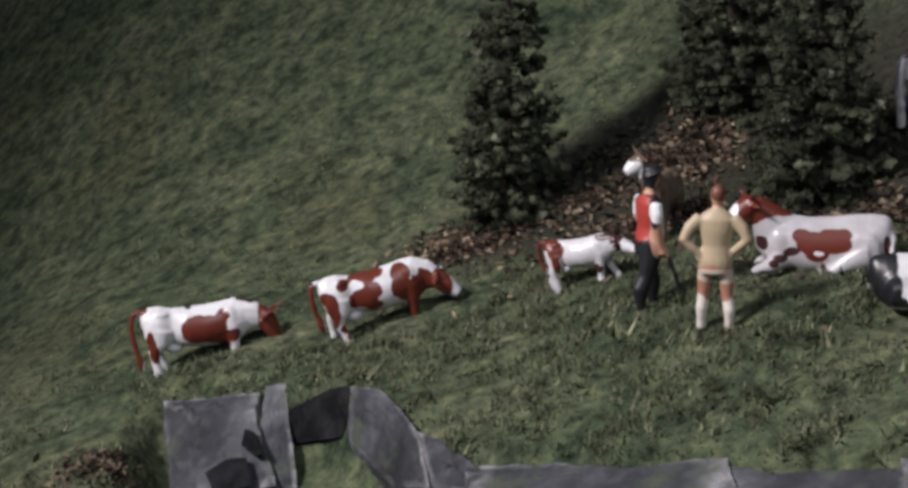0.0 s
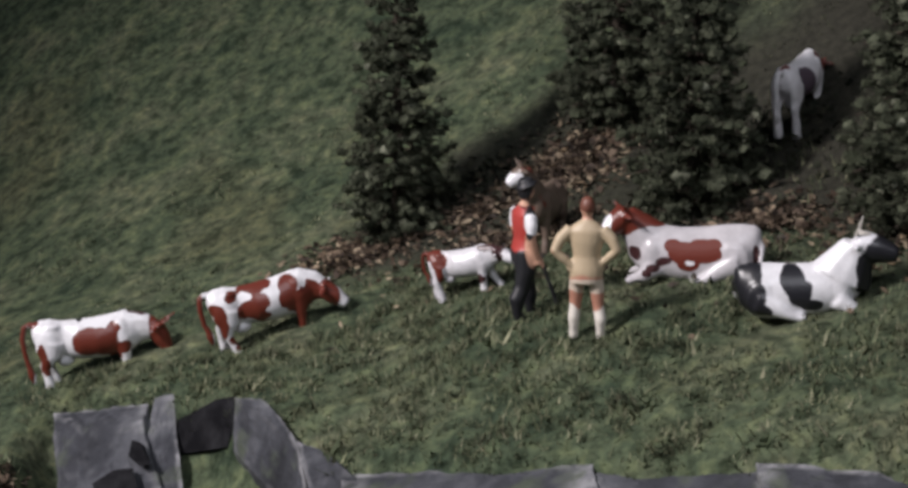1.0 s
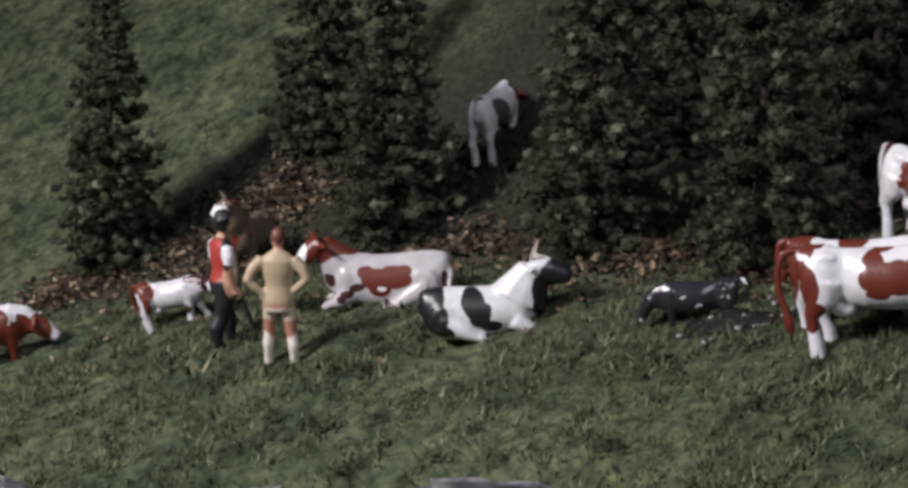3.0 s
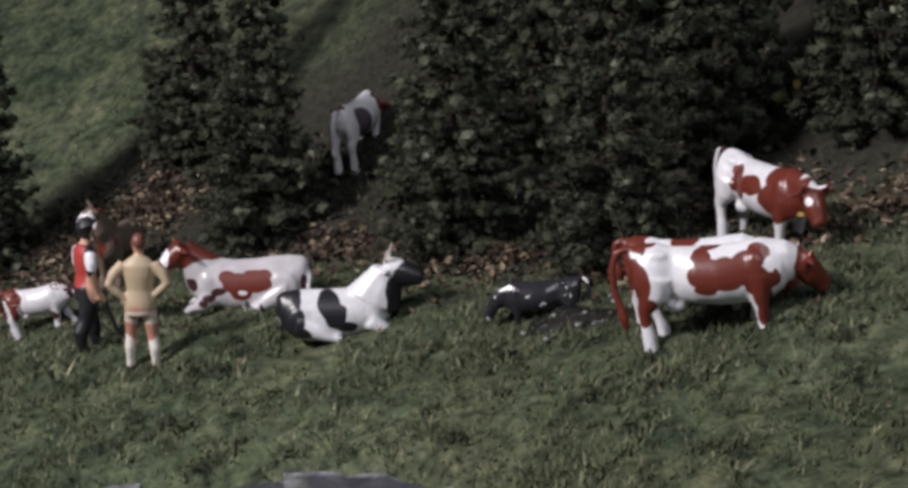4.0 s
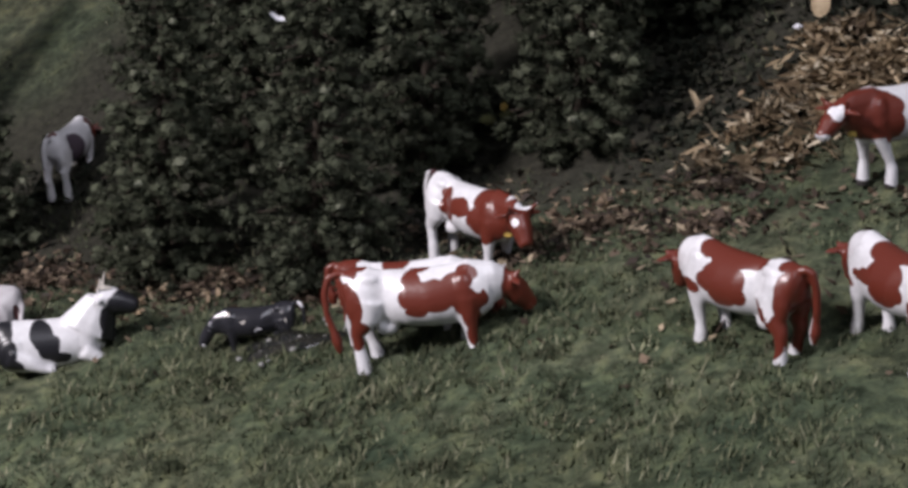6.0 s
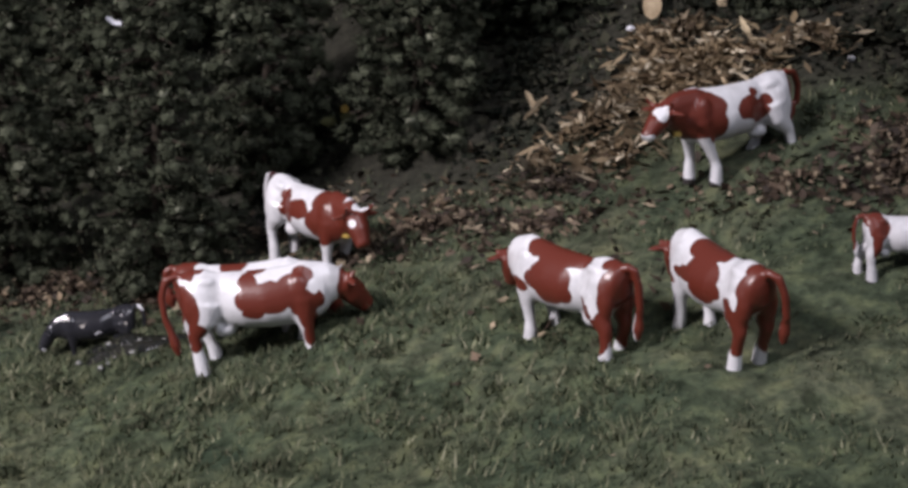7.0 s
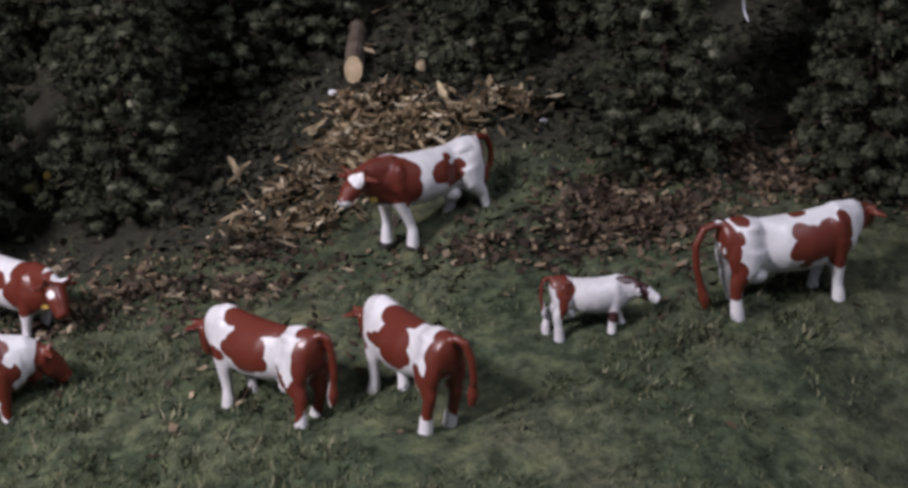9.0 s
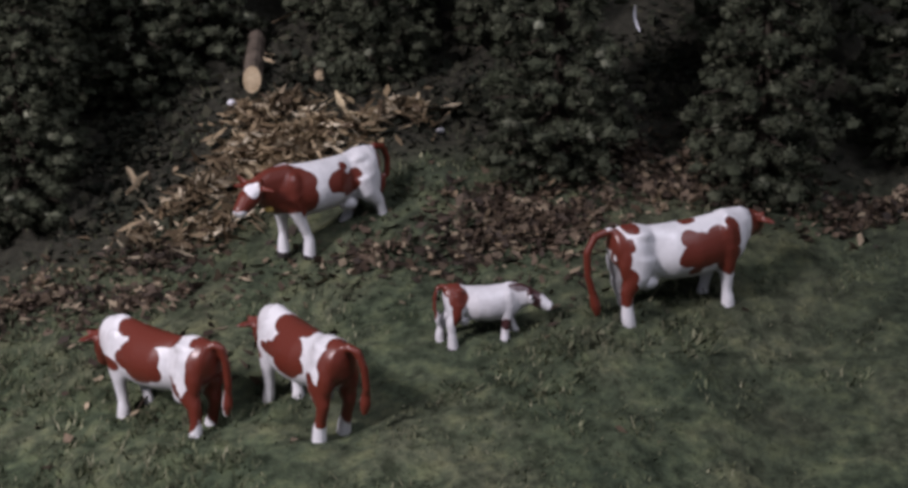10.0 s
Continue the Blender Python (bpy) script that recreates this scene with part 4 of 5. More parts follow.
# ---- rocks ----
def rock(name, label, corners, seed, rough=1.0):
    """A hewn block: the hull of a few corners, cut fine and chipped."""
    bm = bmesh.new()
    for c in corners:
        bm.verts.new(c)
    bmesh.ops.convex_hull(bm, input=bm.verts[:])
    bmesh.ops.triangulate(bm, faces=bm.faces[:])
    bmesh.ops.subdivide_edges(bm, edges=bm.edges[:], cuts=12, use_grid_fill=True)
    bm.normal_update()
    for v in bm.verts:
        p = v.co / 8.0 + Vector((seed, 0, 0))
        near = noise.voronoi(p * 1.5)[0]
        crack = max(0.0, 1 - (near[1] - near[0]) * 5)
        step = math.floor(noise.noise(p * 0.9) * 4) / 4
        v.co += v.normal * rough * (0.5 * step - 0.35 * crack) + rough * (0.7 * noise.noise_vector(p * 0.7) + 0.16 * noise.noise_vector(p * 3.1) + 0.07 * noise.noise_vector(p * 8.0))
        v.co *= 0.001
    me = bpy.data.meshes.new(name)
    bm.to_mesh(me)
    bm.free()
    me.materials.append(ROCK)
    return tagged(new(name, me), label, "rock", "rocks below the lawn")


rock("rock", "large grey angular rock below the grassy edge", [(-51.1, 302, -27.8), (-41.1, 299.5, -25.8), (-33.3, 297, -24.4), (-45, 294, -27.5), (-33.5, 291, -25.6), (-49.1, 291, -33.1), (-29, 277, -33.9), (-41.3, 279, -36.7), (-47.9, 285, -38.1), (-50.2, 308, -50.6), (-33.4, 301, -48.8)], 3, 0.8)
rock("rock", "pale upright rock ridge beside a dark hollow", [(-32.7, 297, -23.2), (-28.9, 295, -22.2), (-33.8, 288, -28.4), (-28.5, 286, -29.8), (-30.3, 278, -35.3), (-25.6, 277, -34.9), (-32.5, 300, -47.8), (-29.1, 297, -47.1)], 7, 0.8)
rock("rock", "mossy grey rock slab sloping from the lawn", [(-17.1, 281, -17.8), (-12.4, 275.5, -16.5), (-8.4, 264.5, -16.1), (-5.4, 255.5, -16.7), (-3.5, 248, -22.4), (-17, 277, -25.5), (-9.1, 258, -26.4), (-14.9, 283, -38.4), (-7.6, 270, -39.2), (-4.2, 261, -40.2)], 11, 0.6)
rock("rock", "pale chipped grey rock at the lawn edge", [(-5.4, 256, -16.4), (-1.8, 252.5, -16.4), (2.3, 245, -17.5), (-3.5, 247, -22), (7.2, 238, -19.2), (-3.2, 252, -18.6), (-3.4, 259, -39.8), (5.7, 247, -38.2)], 17, 0.5)
rock("rock", "long dark grey rock shelf under the lawn edge", [(1, 247, -18.4), (36, 226, -9.2), (2, 236, -19.4), (36, 217, -10.6), (1, 233, -38), (36, 214, -34), (0, 248, -34), (36, 228, -30)], 23, 0.7)
rock("rock", "dark grey rock shelf under the grass edge", [(34, 227, -9.9), (57, 212, -4.6), (34, 218, -11.2), (57, 203, -6.0), (34, 214, -34), (57, 199, -28), (34, 229, -30), (57, 214, -26)], 29, 0.7)
rock("rock", "dark rock with a pale chipped tip under the grass", [(55, 212, -3.8), (75, 193, 0.6), (55, 203, -5.4), (75, 184, -0.8), (55, 199, -28), (75, 182, -22), (55, 214, -24), (75, 196, -20)], 43, 0.9)


# Near-black blocks: the shade under the overhang and in the holes, put into colour.
HOLLOW_SHADE, hollow_tree, hollow_shader = material("painted_hollow_shade", 0.95, spec=0.05)
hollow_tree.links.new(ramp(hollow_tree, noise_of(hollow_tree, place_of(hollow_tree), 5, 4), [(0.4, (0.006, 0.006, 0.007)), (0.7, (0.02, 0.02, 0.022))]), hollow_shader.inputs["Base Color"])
hollow = rock("rock", "black block painted as the shade in the hollow between two grey rocks", [(-28.4, 291.3, -25.8), (-22.6, 286.5, -22.9), (-20.6, 286.2, -20), (-17.5, 283.9, -18.7), (-16.9, 280.4, -20.6), (-18.3, 279.6, -26.1), (-28.6, 288.6, -30.8), (-28.2, 295.3, -29.6), (-20.6, 289.4, -23.9), (-17.7, 286.8, -22.9), (-18.3, 286.1, -30.3), (-28.5, 295.1, -34.8)], 37, 0.1)
hollow.data.materials[0] = HOLLOW_SHADE
dent = rock("rock", "small black block painted as the shade in a hole of the grey rock", [(-35, 286.5, -27.1), (-33.2, 285, -27.2), (-31.3, 281, -29.4), (-33, 281.5, -30.1), (-35.3, 283.5, -28.9), (-34.5, 291, -29.2), (-32.4, 289, -31), (-35, 291, -31.3)], 41, 0.15)
dent.data.materials[0] = HOLLOW_SHADE
low_dent = rock("rock", "black block painted as the shade low under the grey rock", [(-41, 280.5, -32.6), (-37.9, 282, -30.9), (-34.2, 281.5, -30.2), (-32.8, 277, -33.4), (-39.2, 277, -34.9), (-37.9, 288, -32.8), (-35, 287, -35.5)], 47, 0.2)
low_dent.data.materials[0] = HOLLOW_SHADE


# ---- fir trees ----
seedling = bmesh.new()
bmesh.ops.create_icosphere(seedling, subdivisions=1, radius=1.0)
LUMP = np.array([tuple(v.co) for v in seedling.verts])
LUMP_FACES = [tuple(v.index for v in face.verts) for face in seedling.faces]
seedling.free()


def fir_meshes(seed, tall, wide):
    """A flocked fir: trunk with boughs, and a crown of small fuzzy tufts along drooping, upturned boughs."""
    rng = np.random.default_rng(seed)
    v, f = [], []
    tube(v, f, [(0, 0, -2.5, 1.4), (0.1, 0, tall * 0.3, 0.9), (0, 0.1, tall * 0.7, 0.5), (0, 0, tall * 0.97, 0.15)], 8)
    centres, sizes = [], []
    whorls = int(tall / 2.9)
    for level in range(whorls):
        high = (level / whorls) ** 1.05
        count = int(round(12 - 5 * high))
        spin = rng.uniform(0, 2 * math.pi)
        for n in range(count):
            z = 0.6 + (tall - 1.2) * high + rng.normal(0, 0.7)
            reach = wide * max(1 - z / tall, 0.0) ** 0.86 * min(0.72 + 2.4 * z / tall, 1.0) * rng.uniform(0.70, 1.12) * (1 + 0.12 * math.sin(3 * spin + 2.0 * n)) + 0.7
            a = spin + 2 * math.pi * (n + rng.uniform(-0.25, 0.25)) / count
            d = np.array([math.cos(a), math.sin(a), 0.0])
            droop, lift = rng.uniform(0.10, 0.40), rng.uniform(0.10, 0.34)
            if n % 2 == 0:
                tip = np.array([0, 0, z]) + d * reach * 0.9 - np.array([0, 0, droop * reach * 0.8])
                tube(v, f, [(0, 0, z, 0.35), (*tip, 0.12)], 5)
            clumps = max(2, int(reach * 0.5))
            for k in range(clumps):
                s = 0.28 + 0.72 * (k + rng.uniform(0.2, 1)) / clumps
                c = np.array([0, 0, z]) + d * reach * s + np.array([0, 0, reach * (-droop * s + lift * s**3)])
                centres.append(c + rng.normal(0, 0.22 + 0.35 * s, 3))
                sizes.append(rng.uniform(0.85, 1.75) * (0.85 + 0.25 * s) * (1.0 if z < tall * 0.75 else 0.72))
    centres, sizes = np.array(centres), np.array(sizes)
    n, k = len(centres), len(LUMP)
    lumps = centres[:, None] + LUMP[None] * rng.uniform(0.5, 1.2, (n, k, 1)) * np.array([1, 1, 0.8]) * (sizes * 0.82)[:, None, None]
    each = 40
    out = rng.normal(0, 1, (n, each, 3)) + [0, 0, 0.35]
    out /= np.linalg.norm(out, axis=2)[:, :, None]
    side = np.cross(out, rng.normal(0, 1, (n, each, 3)))
    side /= np.linalg.norm(side, axis=2)[:, :, None]
    size = sizes[:, None, None]
    foot = centres[:, None] + out * size * rng.uniform(0.5, 0.9, (n, each, 1)) * [1, 1, 0.85]
    tip = foot + (out + rng.normal(0, 0.35, (n, each, 3))) * rng.uniform(0.3, 0.75, (n, each, 1))
    wide_by = side * rng.uniform(0.10, 0.24, (n, each, 1))
    needles = np.stack([foot - wide_by, foot + wide_by, tip], 2).reshape(-1, 3)
    verts = np.concatenate([lumps.reshape(-1, 3), needles])
    tri = (np.arange(n)[:, None, None] * k + np.array(LUMP_FACES)[None]).reshape(-1, 3)
    spikes = n * k + np.arange(n * each * 3).reshape(-1, 3)
    return mesh_of("trunk", v, f, BARK, True), mesh_of("crown", verts, np.concatenate([tri, spikes]).tolist(), NEEDLES)


FIRS = [fir_meshes(s, tall, wide) for s, tall, wide in ((1, 63, 12.6), (2, 68, 13.4), (3, 64, 12.8), (4, 76, 14.0))]


def fir(kind, x, y, turn, scale, label):
    stand = tagged(new("fir_tree"), label, "fir tree", "model fir trees")
    stand.matrix_world = Matrix.Translation((x / 1000, y / 1000, ground(x, y) / 1000)) @ pose(0, 0, 0, 0, 0, turn) @ Matrix.Scale(scale, 4)
    for name, me in zip(("trunk", "crown"), FIRS[kind]):
        part(name, me, stand)


ALONE, EDGE, DEEP = "dark green model fir standing alone in brown leaf litter", "dark green model fir at the edge of the wood", "dark model fir deep in the shaded wood"
for kind, x, y, turn, scale, label in (
    (0, 10, 343, 0, 1.0, ALONE), (1, 53, 350, 40, 0.95, EDGE), (2, 61.3, 304.4, 80, 1.0, EDGE), (3, 89, 263, 10, 0.95, EDGE), (1, 107, 234, 120, 0.95, EDGE),
    (2, 131, 252, 200, 1.05, DEEP), (0, 109, 286, 60, 1.05, DEEP), (3, 149, 231, 150, 0.92, EDGE), (0, 199, 205, 220, 0.9, EDGE), (2, 206, 166, 20, 0.95, EDGE), (1, 228, 146, 300, 0.9, EDGE),
    (3, 162, 268, 270, 1.0, DEEP), (0, 218, 195, 130, 1.0, DEEP), (1, 248, 168, 70, 1.0, DEEP), (2, 135, 300, 330, 1.1, DEEP),
    (1, 173, 240, 33, 0.95, DEEP), (2, 184, 237, 140, 0.9, DEEP), (0, 162, 250, 200, 1.0, DEEP), (2, 205, 222, 15, 1.0, DEEP), (0, 235, 205, 75, 1.1, DEEP), (3, 262, 176, 110, 1.0, DEEP), (1, 255, 140, 160, 0.95, DEEP), (2, 188, 250, 210, 1.0, DEEP), (0, 110, 318, 250, 1.1, DEEP), (3, 150, 290, 20, 1.0, DEEP), (1, 225, 235, 95, 1.1, DEEP),
):
    fir(kind, x, y, turn, scale, label)


# ---- loose scatter: leaves, chips, grass ----
def flakes(name, label, zones, size, mat, seed, lift=0.3, slim=0.55, curl=0.9):
    rng = np.random.default_rng(seed)
    out = []
    for x, y, rx, ry, turn, count in zones:
        r, a = np.minimum(np.abs(rng.normal(0, 0.56, count)), 1.9), rng.uniform(0, 2 * math.pi, count)
        u, w = rx * r * np.cos(a), ry * r * np.sin(a)
        c, s = math.cos(radians(turn)), math.sin(radians(turn))
        px, py = x + u * c - w * s, y + u * s + w * c
        p = np.stack([px, py, height(px, py) + rng.uniform(0.1, lift + 0.4, count) + lift * np.maximum(1 - r, 0) * 1.5], -1)
        e1 = rng.normal(0, 1, (count, 3)) * [1, 1, 0.45]
        e1 /= np.linalg.norm(e1, axis=1)[:, None]
        e2 = np.cross(e1, rng.normal(0, curl, (count, 3)) + [0, 0, 1])
        e2 /= np.linalg.norm(e2, axis=1)[:, None]
        k = size * np.minimum(0.3 + rng.gamma(2.0, 0.26, count), 1.25)[:, None]
        e1, e2 = e1 * k, e2 * k * (slim * rng.uniform(0.35, 1.5, count))[:, None]
        skew = rng.uniform(-0.7, 0.7, (count, 1))
        out.append(np.stack([p - e1, p - e2 + skew * e1, p + e1, p + e2 - skew * e1 * rng.uniform(-1, 1, (count, 1))], 1))
    ob = new(name, flat_mesh(name, np.concatenate(out), 4, mat))
    return tagged(ob, label, name.replace("_", " "), kind="stuff")


flakes("leaf_litter", "brown dry leaf flakes scattered under the firs", (
    (4, 338, 17, 12, 0, 1900), (44, 342, 14, 13, -20, 2600), (32, 318, 22, 9, -10, 1300), (26, 338, 16, 10, 10, 700), (-59, 283, 12, 6, 0, 350), (72, 285, 20, 10, -45, 1100), (94, 252, 18, 7, -45, 1300),
    (108, 226, 16, 6, -45, 700), (142, 208, 16, 8, -40, 700), (158, 199, 14, 8, -40, 500), (128, 212, 12, 7, -40, 350), (130, 232, 14, 9, -40, 500), (196, 160, 16, 10, -40, 2200), (176, 168, 22, 9, -35, 500), (150, 192, 18, 9, -40, 500), (222, 150, 18, 7, -30, 1700), (240, 134, 16, 5, -20, 900), (216, 160, 7, 9, -30, 500), (188, 160, 8, 6, -30, 350), (70, 262, 60, 22, -40, 180), (150, 165, 50, 30, -35, 90), (30, 300, 50, 20, 0, 60), (195, 145, 34, 16, -30, 70)), 0.95, LEAVES, 31)
flakes("wood_chips", "pile of pale wood chips and bark flakes", ((181, 200, 13, 8, -38, 1500), (167, 204, 11, 6, -30, 420), (172, 193, 11, 5, -40, 260), (184, 210, 6, 5, -20, 420), (176, 206, 8, 5, -30, 300), (195, 191, 11, 5, -35, 300), (164, 196, 7, 4, -30, 260), (157, 203, 6, 4, -40, 110), (181, 215, 6, 4, -30, 160)), 1.7, CHIPS, 37, 1.6, 0.24, 1.1)
# Dark flakes added between the trees, standing in for their shadows on the ground.
flakes("undergrowth", "dark green foam flakes added to stand in for the shade between trees", ((112, 245, 20, 16, -40, 880), (150, 245, 24, 14, -30, 1040), (168, 228, 16, 22, -30, 1200), (195, 215, 26, 16, -35, 1200), (235, 172, 24, 14, -30, 960), (160, 215, 12, 9, -30, 320), (205, 185, 22, 14, -35, 880), (75, 318, 26, 14, -45, 720), (240, 155, 20, 10, -30, 480), (25, 352, 22, 9, 10, 360)), 0.8, SHADE_FLAKES, 41, 0.6, 0.8)


def strip(name, label, category, group, x, y, long, wide, bend, turn, tip, mat, lift):
    """A curled sliver with thickness: a row of bent cross-sections, pointed at both ends."""
    v, f, k = [], [], 6
    for n in range(k + 1):
        u = 2 * n / k - 1
        w = wide * (1.05 - u * u) ** 0.6 * (1 + 0.25 * math.sin(5 * u + x))
        z = bend * u * u
        v += [(u * long, -w, z + 0.25 * w), (u * long, 0, z), (u * long, w, z + 0.25 * w), (u * long, 0, z - 0.16)]
    for n in range(k):
        for a, b in ((0, 1), (1, 2), (2, 3), (3, 0)):
            f.append((4 * n + a, 4 * n + b, 4 * n + 4 + b, 4 * n + 4 + a))
    f += [(3, 2, 1, 0), (4 * k, 4 * k + 1, 4 * k + 2, 4 * k + 3)]
    ob = tagged(new(name, mesh_of(name, v, f, mat)), label, category, group)
    ob.matrix_world = Matrix.Translation((x / 1000, y / 1000, (ground(x, y) + lift) / 1000)) @ pose(0, 0, 0, 0, 0, turn) @ pose(0, 0, 0, tip * 0.6, tip, 0)


def strip_material(name, dark, light):
    m, t, b = material(name, 0.65, spec=0.3)
    own = t.nodes.new("ShaderNodeObjectInfo").outputs["Random"]
    grain = ramp(t, noise_of(t, place_of(t), 1.2, 4), [(0.3, (0.6, 0.6, 0.6)), (0.7, (1.15, 1.15, 1.15))])
    t.links.new(mixed(t, 1.0, ramp(t, own, [(0.0, dark), (1.0, light)]), grain, "MULTIPLY"), b.inputs["Base Color"])
    return m


STRAW, DRY = strip_material("pale_bark_strip", (0.15, 0.108, 0.058), (0.48, 0.39, 0.25)), strip_material("dry_leaf", (0.055, 0.038, 0.022), (0.25, 0.185, 0.115))
sprinkle = random.Random(12)
for n in range(120):
    a, r = sprinkle.uniform(0, 2 * math.pi), abs(sprinkle.gauss(0, 0.6))
    u, w = 15 * r * math.cos(a), 8 * r * math.sin(a)
    strip("bark_strip", "curled pale bark strip lying on the chip pile", "bark strip", "bark strips on the chip pile", 182 + 0.79 * u + 0.61 * w, 200 - 0.61 * u + 0.79 * w,
          sprinkle.uniform(1.2, 3.6), sprinkle.uniform(0.25, 0.85), sprinkle.uniform(-0.5, 0.9), sprinkle.uniform(0, 180), sprinkle.gauss(0, 22), STRAW, sprinkle.uniform(0.8, 2.4))
for x, y, rx, ry, count in ((44, 340, 10, 9, 34), (4, 336, 13, 7, 24), (88, 254, 14, 9, 36), (197, 162, 13, 7, 60), (222, 154, 14, 7, 50), (148, 212, 14, 6, 26)):
    for n in range(count):
        strip("dry_leaf", "curled dry brown leaf lying in the litter", "leaf", "dry leaves in the litter", x + rx * sprinkle.gauss(0, 0.6), y + ry * sprinkle.gauss(0, 0.6),
              sprinkle.uniform(0.5, 1.3), sprinkle.uniform(0.3, 0.65), sprinkle.uniform(-0.5, 0.7), sprinkle.uniform(0, 180), sprinkle.gauss(0, 30), DRY, sprinkle.uniform(0.5, 1.0))


def log(name, label, path, bark=BARK):
    """A short sawn log with a ragged bark side and pale cut ends."""
    v, f = [], []
    tube(v, f, path, 14)
    me = mesh_of(name, v, f, bark, False)
    me.materials.append(PALE_WOOD)
    me.polygons[len(me.polygons) - 1].material_index = 1
    me.polygons[len(me.polygons) - 2].material_index = 1
    return tagged(new(name, me), label, "log", "cut wood by the chip pile")


def cut(x, y, lift, dx, dy, dz, r):
    z = ground(x, y) + lift
    return [(x, y, z, r * 0.96), (x + dx * 0.06, y + dy * 0.06, z + dz * 0.06, r), (x + dx * 0.94, y + dy * 0.94, z + dz * 0.94, r), (x + dx, y + dy, z + dz, r * 0.95)]


def felled(x, y, lift, dx, dy, dz, w, d):
    """A log with an oval, steeply sawn end: thicker one way than the other."""
    z = ground(x, y) + lift
    return [(x + dx * u, y + dy * u, z + dz * max(u, 0.1), w * r, d * r) for u, r in ((0, 0.95), (0.1, 1.0), (0.35, 1.04), (0.7, 0.98), (0.96, 1.0), (1.0, 0.94))]


GREY_BARK = bark_material("log_bark", (0.040, 0.031, 0.024), (0.115, 0.092, 0.072))
log("log", "grey bark-covered log lying uphill with its pale oval cut end", felled(184.8, 219.8, 2.8, 6.6, 10.4, 6.2, 1.6, 2.4), GREY_BARK)
log("log", "small round sawn log end above the chips", felled(193.4, 212.5, 1.0, 3.0, 6.0, 2.0, 1.0, 1.0))
log("stick", "thin pale stick leaning on wood chips", cut(182, 192, 1.6, 1.0, 8, 4.5, 0.3), PALE_WOOD)
for tip in (58, -48):
    strip("split_stick", "short pale split stick crossing another by the chips", "stick", "crossed split sticks", 163.0, 217.6 + tip * 0.01, 2.6, 0.8, 0.1, -37, tip, PALE_WOOD, 1.9)
SCRAP = plain_material("white_paper_scrap", (0.62, 0.62, 0.66), 0.6, 4.0)
for x, y, long, wide, turn, tip, lift in ((196.4, 229.6, 2.4, 0.45, -20, -25, 2.2), (189.0, 222.6, 1.6, 0.6, -60, 20, 2.6), (190.6, 224.4, 1.1, 0.6, 10, 10, 1.4), (195.6, 188.0, 3.0, 0.4, 8, -12, 1.0), (197.3, 190.6, 1.0, 0.4, 30, 60, 1.2)):
    strip("twig", "pale broken twig lying near the cut log", "twig", "broken twigs round the chip pile", x, y, long, wide, 0.2, turn, tip, PALE_WOOD, lift)
for x, y, r in ((182.0, 221.4, 0.75), (189.4, 197.5, 0.5), (198.3, 184.8, 0.55)):
    v, f = [], []
    ball(v, f, 0, 0, 0, r * 1.2, r, r * 0.8, 6, 9)
    pebble = tagged(new("pebble", mesh_of("pebble", v, f, SCRAP, True)), "tiny white pebble lying among the wood chips", "pebble", "white pebbles in the litter")
    pebble.matrix_world = Matrix.Translation((x / 1000, y / 1000, (ground(x, y) + 0.3 + r * 0.4) / 1000))
strip("paper_scrap", "small white scrap caught in the crown of a fir", "scrap", "", 99.8, 231.0, 1.3, 0.9, 0.4, -30, 25, SCRAP, 60.0 - ground(99.8, 231.0))
strip("paper_scrap", "thin pale strip hanging in the crown of a fir", "scrap", "", 211.6, 156.0, 1.9, 0.28, 0.6, -40, 78, SCRAP, 75.6 - ground(211.6, 156.0))


def flower(x, y):
    """A yellow blossom on a short stem between two olive leaves."""
    base = tagged(new("flower"), "small yellow flower with olive leaves under the firs", "flower")
    z = ground(x, y)
    base.matrix_world = Matrix.Translation((x / 1000, y / 1000, z / 1000))
    olive, gold = plain_material("olive_leaf", (0.10, 0.10, 0.035), 0.8, 3.0), plain_material("yellow_petal", (0.62, 0.42, 0.10), 0.6, 1.0)
    v, f = [], []
    tube(v, f, [(0, 0, -0.6, 0.2), (0.2, 0, 3.0, 0.18), (0.5, 0, 5.4, 0.15)], 6)
    part("stem", mesh_of("stem", v, f, olive), base)
    for dx in (-2.2, 1.2):
        v, f = [], []
        ball(v, f, dx, 0, 4.0 + 0.2 * dx, 1.5, 0.5, 0.9, 5, 8)
        part("leaf", mesh_of("leaf", v, f, olive), base)
    v, f = [], []
    for n in range(5):
        a = 2 * math.pi * n / 5
        ball(v, f, 0.5 + 0.4 * math.cos(a), -0.2, 5.6 + 0.4 * math.sin(a), 0.36, 0.25, 0.36, 4, 6)
    part("blossom", mesh_of("blossom", v, f, gold), base)


flower(141.6, 246.0)


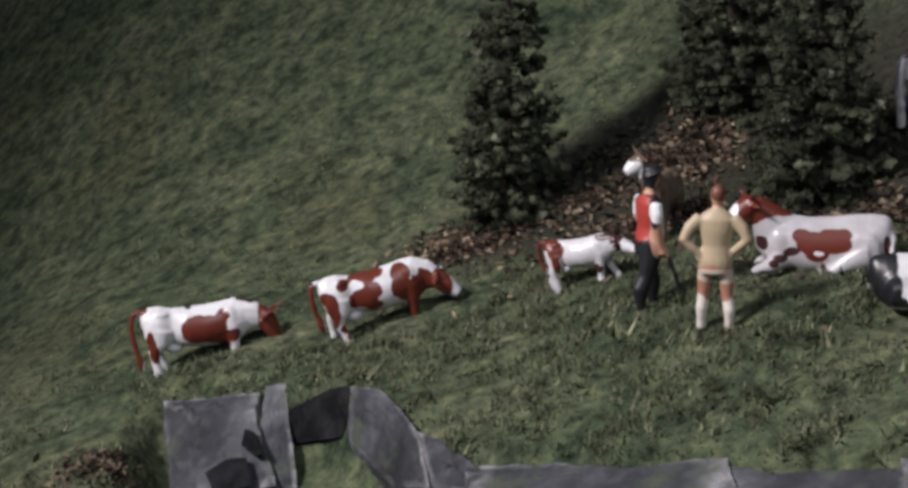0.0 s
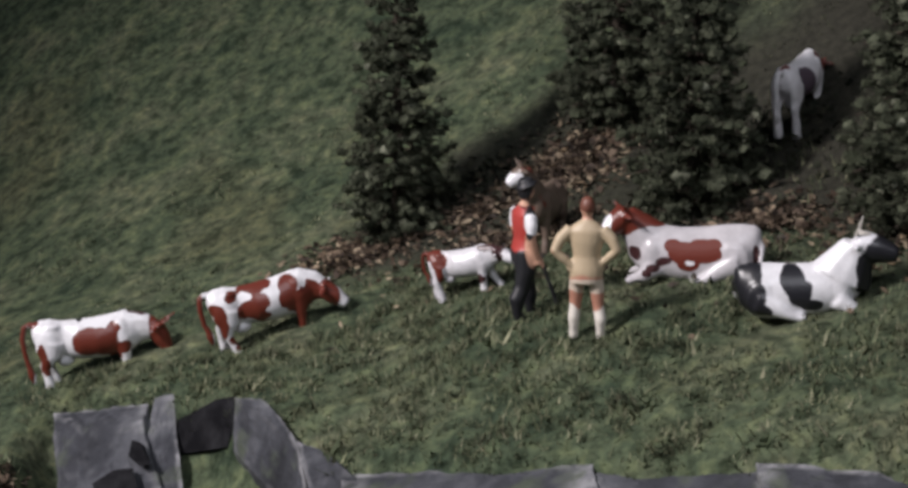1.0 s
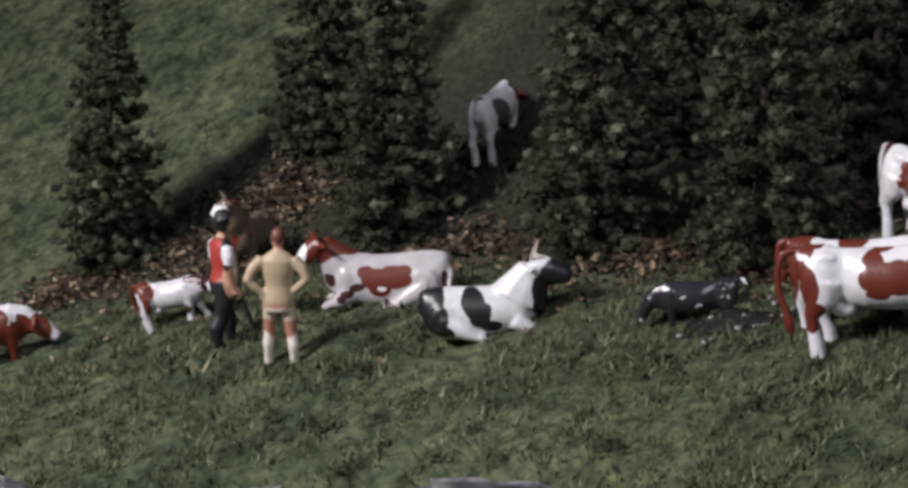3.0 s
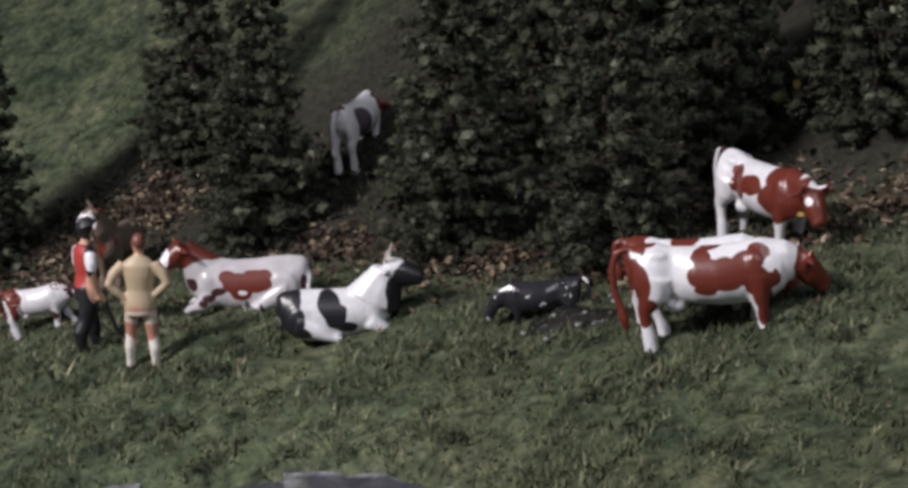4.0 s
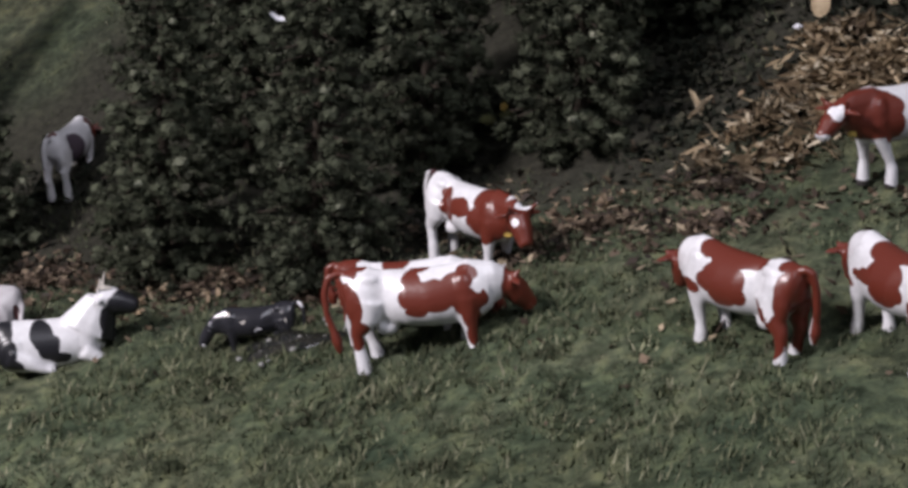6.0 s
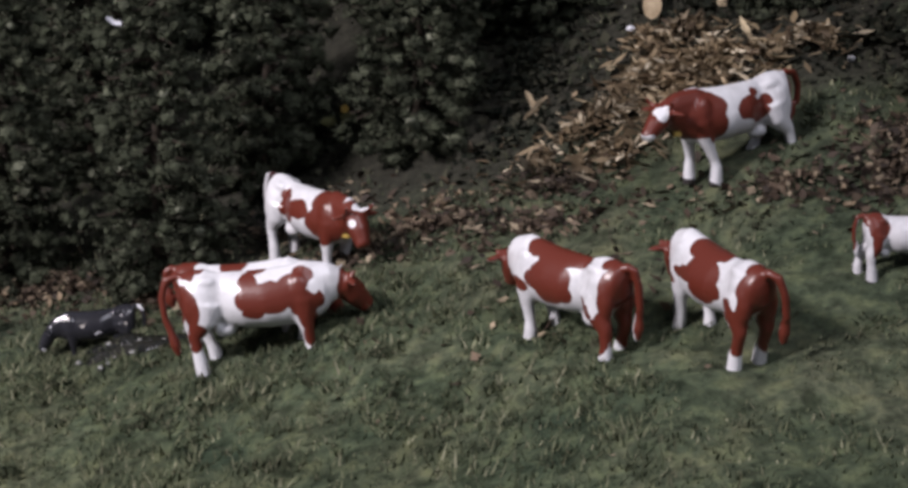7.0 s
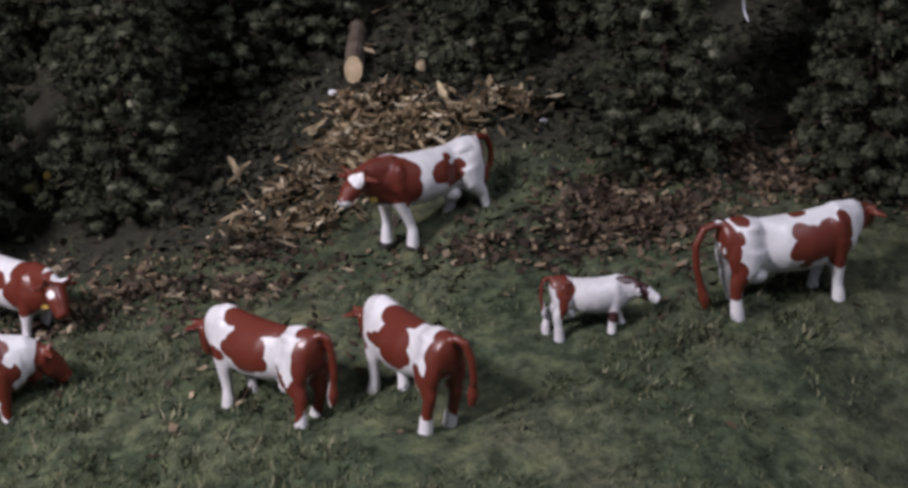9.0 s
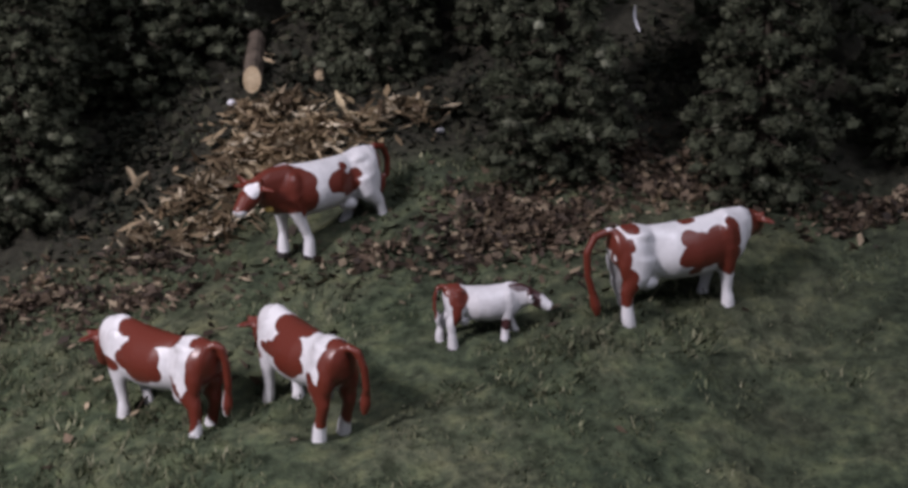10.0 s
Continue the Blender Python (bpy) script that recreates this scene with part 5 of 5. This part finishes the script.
def grass():
    rng = np.random.default_rng(5)
    count = 210000
    turn, far = rng.uniform(-0.42, 0.98, count), np.sqrt(rng.uniform(150**2, 430**2, count))
    x, y = PIVOT[0] + far * np.sin(turn), PIVOT[1] + far * np.cos(turn)
    clump = 0.9 * vnoise(x, y, 3.4, 8) + 0.6 * vnoise(x, y, 15.0, 9)
    keep = (rng.uniform(-1.1, 1.0, count) < 1.4 * clump + 0.3 - 0.5 * (far > 345) - 0.9 * (soil_and_shade(x, y) > 0.6)) & ~((cliff(x, y) > 0.5) & (x < 76) & (cliff(x, y) < 14))
    x, y, clump, far = x[keep], y[keep], clump[keep], far[keep]
    n = len(x)
    tall = (0.8 + 1.1 * np.clip(clump, -0.5, 1.3)) * rng.uniform(0.45, 1.4, n) * np.where(far > 345, 0.6, 1.0) * np.clip(1.0 - (x - 100) / 250, 0.6, 1.0)
    a, lean = rng.uniform(0, 2 * math.pi, n), rng.uniform(0.2, 1.3, n)
    foot = np.stack([x, y, height(x, y) - 0.1], -1)
    side = np.stack([-np.sin(a), np.cos(a), np.zeros(n)], -1) * (0.11 + 0.09 * rng.uniform(0, 1, n))[:, None]
    tip = foot + np.stack([np.cos(a) * tall * lean, np.sin(a) * tall * lean, tall], -1)
    blades = [np.stack([foot - side, foot + side, tip], 1)]
    knots, each = 8200, 24
    turn, far = rng.uniform(-0.4, 0.95, knots), np.sqrt(rng.uniform(170**2, 340**2, knots))
    cx, cy = PIVOT[0] + far * np.sin(turn), PIVOT[1] + far * np.cos(turn)
    open_ground = ~((cliff(cx, cy) > -0.5) & (cx < 76) & (cliff(cx, cy) < 15)) & (soil_and_shade(cx, cy) < 0.5) & (vnoise(cx, cy, 22, 31) > -0.35 + np.clip((cx - 90) / 110, 0, 0.9))
    cx, cy = cx[open_ground], cy[open_ground]
    size = np.repeat(0.6 + rng.gamma(2.0, 0.28, len(cx)), each)
    n = len(size)
    x, y = np.repeat(cx, each) + rng.normal(0, 0.62, n) * size, np.repeat(cy, each) + rng.normal(0, 0.62, n) * size
    a, lean, tall = rng.uniform(0, 2 * math.pi, n), rng.uniform(0.5, 1.8, n), size * rng.uniform(0.35, 0.95, n)
    foot = np.stack([x, y, height(x, y) - 0.1], -1)
    side = np.stack([-np.sin(a), np.cos(a), np.zeros(n)], -1) * (size * rng.uniform(0.07, 0.17, n))[:, None]
    tip = foot + np.stack([np.cos(a) * tall * lean, np.sin(a) * tall * lean, tall], -1)
    blades.append(np.stack([foot - side, foot + side, tip], 1))
    ob = new("grass", flat_mesh("grass", np.concatenate(blades), 3, BLADES))
    tagged(ob, "short green static grass fibres over the hillside", "grass", kind="stuff")


grass()
